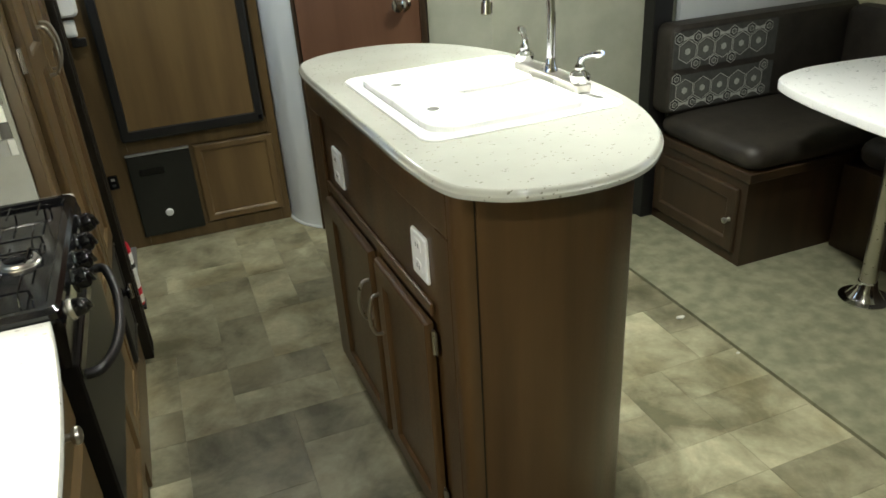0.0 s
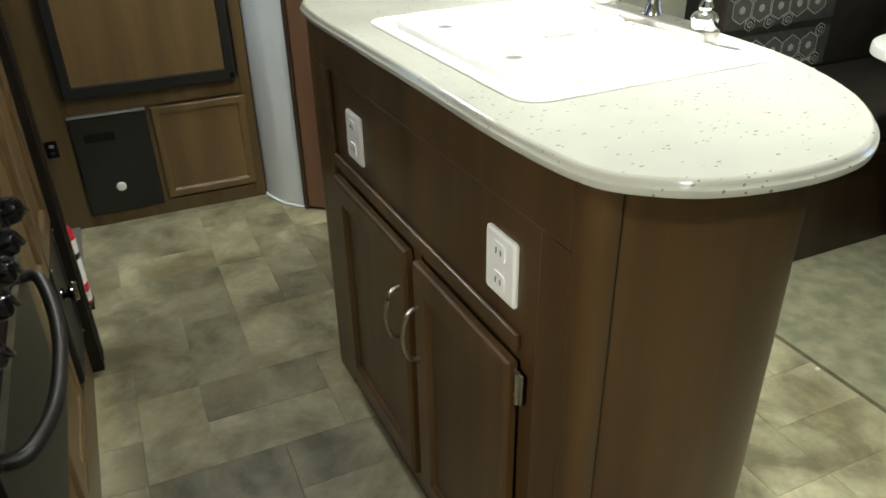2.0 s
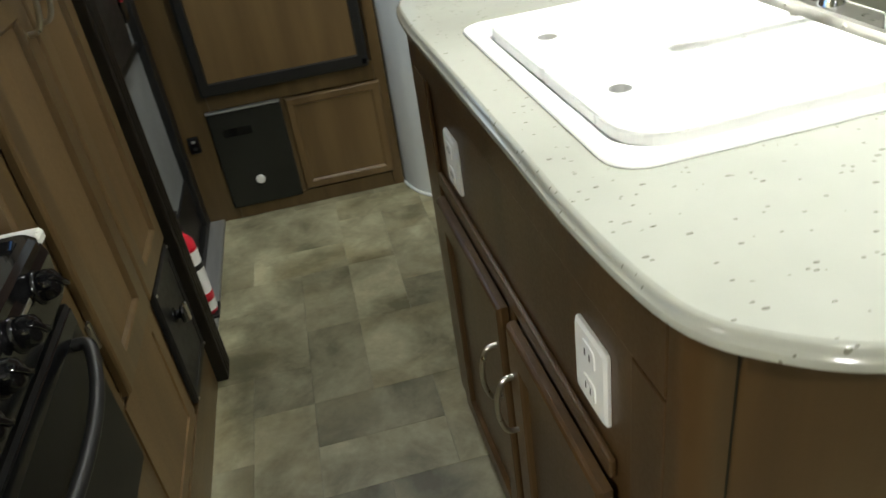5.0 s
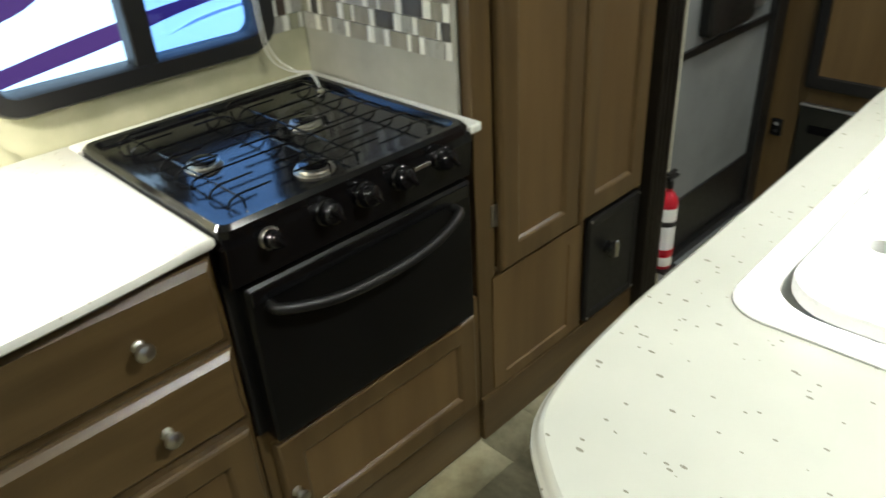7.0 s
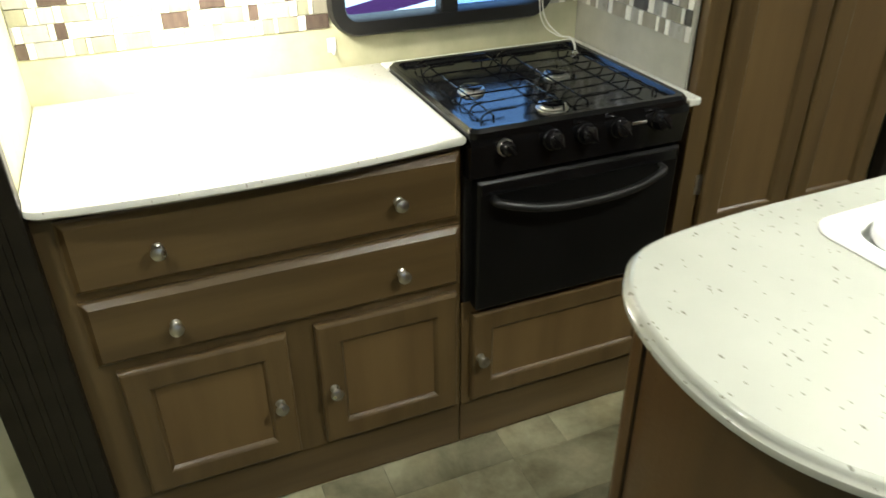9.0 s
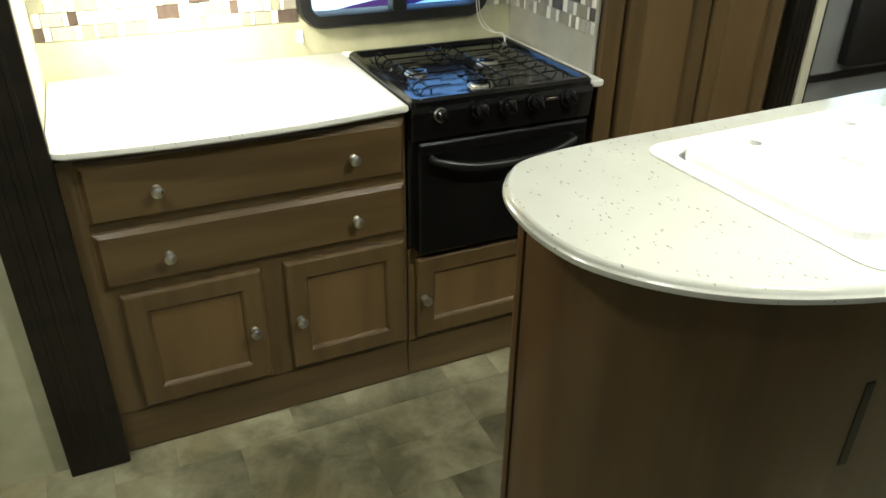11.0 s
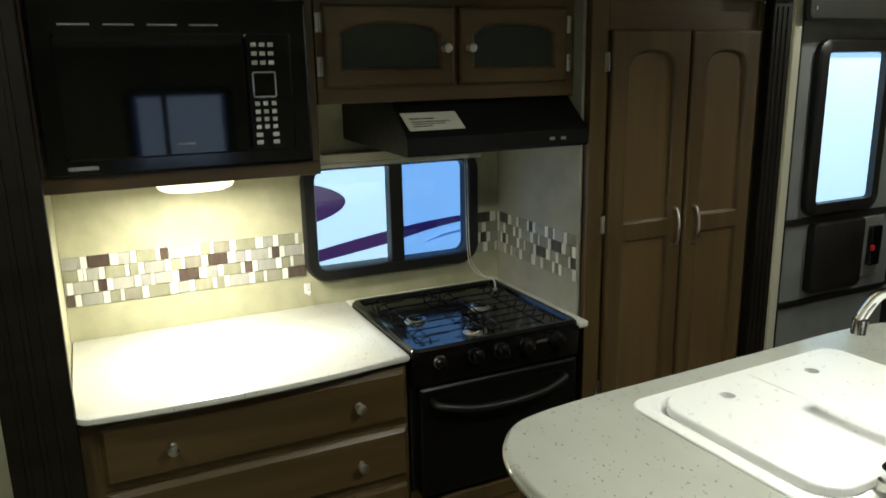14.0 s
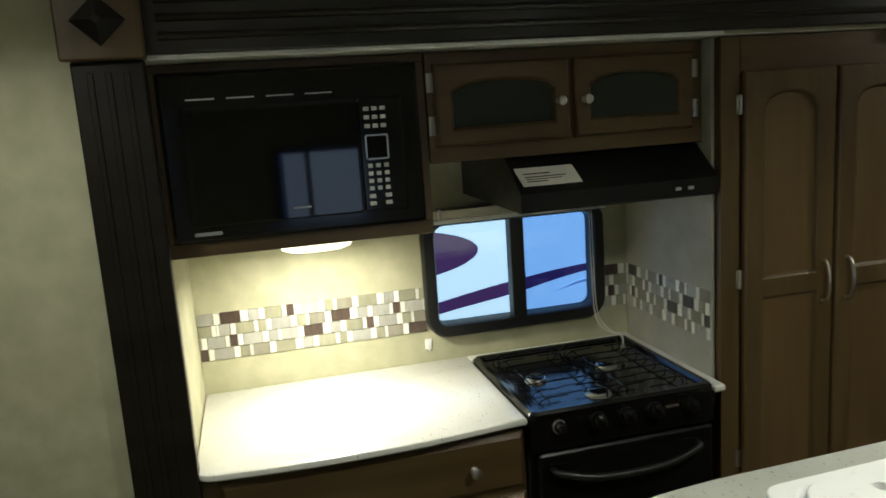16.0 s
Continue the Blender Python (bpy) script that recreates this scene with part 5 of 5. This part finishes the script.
lathe(bm, [(0.0364, 0.150), (0.0366, 0.151), (0.0366, 0.190), (0.0366, 0.335), (0.0364, 0.336)], 22, ME)
part("label_band", bm, WHITE_PLASTIC, fx, "white printed label", True)
bm = BM()
lathe(bm, [(0.0369, 0.180), (0.0372, 0.181), (0.0372, 0.204), (0.0369, 0.205)], 22, ME)
part("red_band", bm, RED_PAINT, fx, "", True)
bm = BM()
lathe(bm, [(0.0372, 0.280), (0.0376, 0.281), (0.0376, 0.295), (0.0372, 0.296)], 22, ME)
part("strap", bm, BLACK_MATT, fx, "", True)
bm = BM()
lathe(bm, [(0.013, 0.392), (0.013, 0.412), (0.008, 0.418)], 14, ME)
box(bm, 0.006, 0.024, 1.576, 1.626, 0.418, 0.428, 0.002)
box(bm, 0.008, 0.022, 1.572, 1.618, 0.436, 0.442, 0.002)
part("valve_head", bm, BLACK_MATT, fx, "", True)
bm = BM()
box(bm, -0.0195, -0.0165, 1.562, 1.630, 0.13, 0.40)
box(bm, -0.0195, 0.044, 1.562, 1.630, 0.130, 0.1395, 0.001)
part("bracket", bm, BLACK_MATT, fx)

# ---- small kitchen things ----
bl = thing("blind_headrail", "folded cream window blind under its headrail", "blind")
bm = BM()
box(bm, KW + 0.0325, KW + 0.066, 0.150, 0.735, 1.276, 1.302, 0.003, 2)
part("headrail", bm, material("cream_rail", (0.46, 0.44, 0.34), (0.54, 0.52, 0.41), 0.5), bl)
for k in range(3):
    bm = BM()
    box(bm, KW + 0.0345, KW + 0.062, 0.156, 0.729, 1.2695 - k * 0.0042, 1.2725 - k * 0.0042, 0.0008)
    part("slat", bm, WHITE_PLASTIC, bl)
bm = BM()
box(bm, KW + 0.031, KW + 0.070, 0.192, 0.202, 1.272, 1.306, 0.001)
part("bracket", bm, GREY_METAL, bl)
hk = thing("wall_hook", "small clear plastic hook on the kitchen wall", "hook")
bm = BM()
box(bm, KW + 0.001, KW + 0.004, 0.140, 0.160, 0.872, 0.905, 0.001)
part("back_plate", bm, WHITE_PLASTIC, hk)
bm = sweep(BM(), smooth_path([(KW + 0.004, 0.15, 0.885), (KW + 0.012, 0.15, 0.874), (KW + 0.022, 0.15, 0.872), (KW + 0.026, 0.15, 0.884)], 5), 0.003, 8)
part("prong", bm, WHITE_PLASTIC, hk, "", True)
bm = BM()
for off in (0.0, 0.008):
    sweep(bm, smooth_path([(KW + 0.034, 0.684 + off, 1.285), (KW + 0.034, 0.686 + off, 1.12), (KW + 0.035, 0.690 + off, 0.96), (KW + 0.045, 0.700 + off, 0.892 + off), (KW + 0.080, 0.722 + off, 0.868), (KW + 0.125, 0.731 + off * 0.5, 0.872), (KW + 0.180, 0.712 + off * 0.3, 0.870), (KW + 0.222, 0.690, 0.866)], 6), 0.0016, 6)
part("cord", bm, material("pale_cord", (0.6, 0.6, 0.52), (0.68, 0.68, 0.6), 0.7), bl, "thin pale pull cord", True)
bm = lathe(BM(), [(0.002, 0.0), (0.006, 0.002), (0.0075, 0.012), (0.005, 0.015), (0.005, 0.019), (0.008, 0.021), (0.0085, 0.032), (0.0005, 0.034)], 14, pose(KW + 0.221, 0.691, 0.8655, 0, 90, -32))
part("tassel", bm, CHROME, bl, "", True)
rs = random.Random(3)
for sx, sy in ((1.707, 0.884), (1.735, 0.640)):
    bm = BM()
    bmesh.ops.create_icosphere(bm, subdivisions=2, radius=0.009)
    for v in bm.verts:
        v.co = Vector((v.co.x * 1.5, v.co.y, v.co.z * 0.45)) * (0.6 + 0.7 * rs.random())
    move(bm, Matrix.Translation((sx, sy, 0.004)) @ Matrix.Diagonal((1, 1, 1, 1) if sy > 0.7 else (0.5, 0.5, 0.5, 1)))
    solid("paper_scrap", bm, PAPER, "tiny crumpled white paper scrap on the floor", "scrap", "floor scraps")


# ---- floor tiles and backsplash pieces ----
def piece_mesh(name, w, h, t, e, mat):
    bm = BM()
    loops(bm, [rounded(0, w, 0, h, e * 1.2, 0, 1), rounded(0, w, 0, h, e * 1.2, t - e, 1), rounded(e, w - e, e, h - e, e, t, 1)])
    return mesh_of(bm, name, mat)


def tile_material():
    """Printed stone: cloudy olive mottling, veins and grain that start anew on every piece."""
    m = bpy.data.materials.new("vinyl_tile")
    m.use_nodes = True
    n, l = m.node_tree.nodes, m.node_tree.links
    p = n["Principled BSDF"]
    geo, info = n.new("ShaderNodeNewGeometry"), n.new("ShaderNodeObjectInfo")
    off = n.new("ShaderNodeMath")
    off.operation = "MULTIPLY"
    off.inputs[1].default_value = 40.0
    l.new(info.outputs["Random"], off.inputs[0])

    def noise(scale, detail, rough, own=True, warp=0.0):
        t = n.new("ShaderNodeTexNoise")
        t.noise_dimensions = "4D"
        t.inputs["Scale"].default_value, t.inputs["Detail"].default_value, t.inputs["Roughness"].default_value, t.inputs["Distortion"].default_value = scale, detail, rough, warp
        l.new(geo.outputs["Position"], t.inputs["Vector"])
        if own:
            l.new(off.outputs[0], t.inputs["W"])
        return t.outputs["Fac"]

    def mapped(x, lo, hi, a, b):
        r = n.new("ShaderNodeMapRange")
        for k, v in zip(("From Min", "From Max", "To Min", "To Max"), (lo, hi, a, b)):
            r.inputs[k].default_value = v
        l.new(x, r.inputs[0])
        return r.outputs[0]

    def mixed(f, a, b):
        x = n.new("ShaderNodeMixRGB")
        l.new(f, x.inputs[0])
        for k, c in ((1, a), (2, b)):
            if isinstance(c, tuple):
                x.inputs[k].default_value = c + (1,)
            else:
                l.new(c, x.inputs[k])
        return x.outputs[0]
    blend = n.new("ShaderNodeMath")
    blend.operation = "ADD"
    l.new(noise(5.5, 6.0, 0.58, warp=0.7), blend.inputs[0])
    l.new(noise(4.2, 6.0, 0.6, own=False, warp=0.5), blend.inputs[1])
    cloud = mapped(blend.outputs[0], 0.80, 1.20, 0.0, 1.0)
    col = mixed(cloud, (0.120, 0.109, 0.060), (0.41, 0.384, 0.252))
    rust = mapped(noise(4.0, 3.0, 0.5), 0.52, 0.72, 0.0, 0.55)
    col = mixed(rust, col, (0.23, 0.187, 0.090))
    grain = mapped(noise(60.0, 6.0, 0.65), 0.3, 0.7, 0.90, 1.08)
    tone = mapped(info.outputs["Random"], 0.0, 1.0, 0.76, 1.28)
    both = n.new("ShaderNodeMath")
    both.operation = "MULTIPLY"
    l.new(grain, both.inputs[0])
    l.new(tone, both.inputs[1])
    hs = n.new("ShaderNodeHueSaturation")
    l.new(both.outputs[0], hs.inputs["Value"])
    l.new(col, hs.inputs["Color"])
    l.new(hs.outputs[0], p.inputs["Base Color"])
    l.new(mapped(noise(25.0, 4.0, 0.6), 0.3, 0.7, 0.34, 0.52), p.inputs["Roughness"])
    bp = n.new("ShaderNodeBump")
    bp.inputs["Strength"].default_value, bp.inputs["Distance"].default_value = 0.15, 0.002
    l.new(noise(90.0, 4.0, 0.6), bp.inputs["Height"])
    l.new(bp.outputs[0], p.inputs["Normal"])
    return m


TILE = tile_material()
rnd = random.Random(7)
meshes = {}
CELL = 0.152
cols, rows = 12, 27
taken = set()
for r in range(rows):
    for c in range(cols):
        if (c, r) in taken:
            continue
        w, h = rnd.choice(((1, 1), (2, 1), (2, 1), (2, 2), (1, 2), (3, 2)))
        while w > 1 and (c + w > cols or any((c + i, r) in taken for i in range(w))):
            w -= 1
        h = min(h, rows - r)
        taken.update((c + i, r + j) for i in range(w) for j in range(h))
        a, b = max(c * CELL - 0.05, -0.002), min((c + w) * CELL - 0.05, 1.750)
        if b - a < 0.02:
            continue
        key = (round(b - a, 3), h)
        if key not in meshes:
            meshes[key] = piece_mesh("tile", b - a - 0.0005, h * CELL - 0.0005, 0.004, 0.0004, TILE)
        ob = new("tile", meshes[key])
        ob.location = (a, -1.0 + r * CELL, -0.004)
        ob.parent = floor

GLAZE = {}
for nm, a, b, r in (("brown_glass_tile", (0.074, 0.053, 0.042), (0.108, 0.078, 0.062), 0.2), ("taupe_tile", (0.23, 0.215, 0.165), (0.29, 0.27, 0.21), 0.35), ("olive_tile", (0.27, 0.265, 0.180), (0.34, 0.335, 0.235), 0.35), ("grey_tile", (0.050, 0.047, 0.040), (0.085, 0.080, 0.070), 0.35), ("pale_tile", (0.33, 0.325, 0.285), (0.40, 0.395, 0.35), 0.3), ("white_tile", (0.78, 0.78, 0.70), (0.86, 0.86, 0.78), 0.2)):
    GLAZE[nm[0]] = material(nm, a, b, r, scale=(60, 60, 14), island=0.12)
UNIT = [("t", 0.046), ("w", 0.018), ("b", 0.056), ("w", 0.014), ("w", 0.008), ("p", 0.030), ("w", 0.016), ("o", 0.050), ("w", 0.012), ("b", 0.022), ("w", 0.016), ("p", 0.054), ("w", 0.018), ("o", 0.026), ("w", 0.010)]
ROWZ = [1.0335, 0.9990, 0.9645, 0.9300]
GAP = 0.0016


def mosaic(parent, side, plane, u0, u1, skip, shift, swap):
    m = facing(side, plane)
    cache = {}
    total = sum(w for _, w in UNIT)
    for r, z in enumerate(ROWZ):
        u = u0 - ((r * 0.083 + shift) % total)
        i = 0
        while u < u1:
            kind, w = UNIT[i % len(UNIT)]
            if kind == "b" and (r + i // len(UNIT)) % 3 == 1:
                kind = "o"
            kind = swap[(r + i // len(UNIT)) % len(swap)].get(kind, kind)
            a, b = max(u, u0), min(u + w, u1)
            if skip and a < skip[1] and b > skip[0]:
                a, b = (a, min(b, skip[0])) if a < skip[0] else (max(a, skip[1]), b)
            if b - a > 0.006:
                key = (kind, round(b - a, 3))
                if key not in cache:
                    cache[key] = piece_mesh("tile", b - a - GAP, 0.0329, 0.004, 0.0006, GLAZE[kind])
                ob = new("tile", cache[key])
                ob.matrix_world = m @ Matrix.Translation((a, z, 0.0002))
                ob.parent = parent
            u += w
            i += 1


mosaic(wall_kitchen, "+x", KW, -0.513, 0.824, (0.150, 0.736), 0.0, ({"t": "p"}, {}, {"o": "p"}))
mosaic(wall_pantry_side, "-y", 0.826, KW + 0.006, -0.040, None, 0.05, ({"o": "t", "b": "g"}, {"t": "p", "o": "t", "b": "g"}, {"b": "g", "p": "t"}))
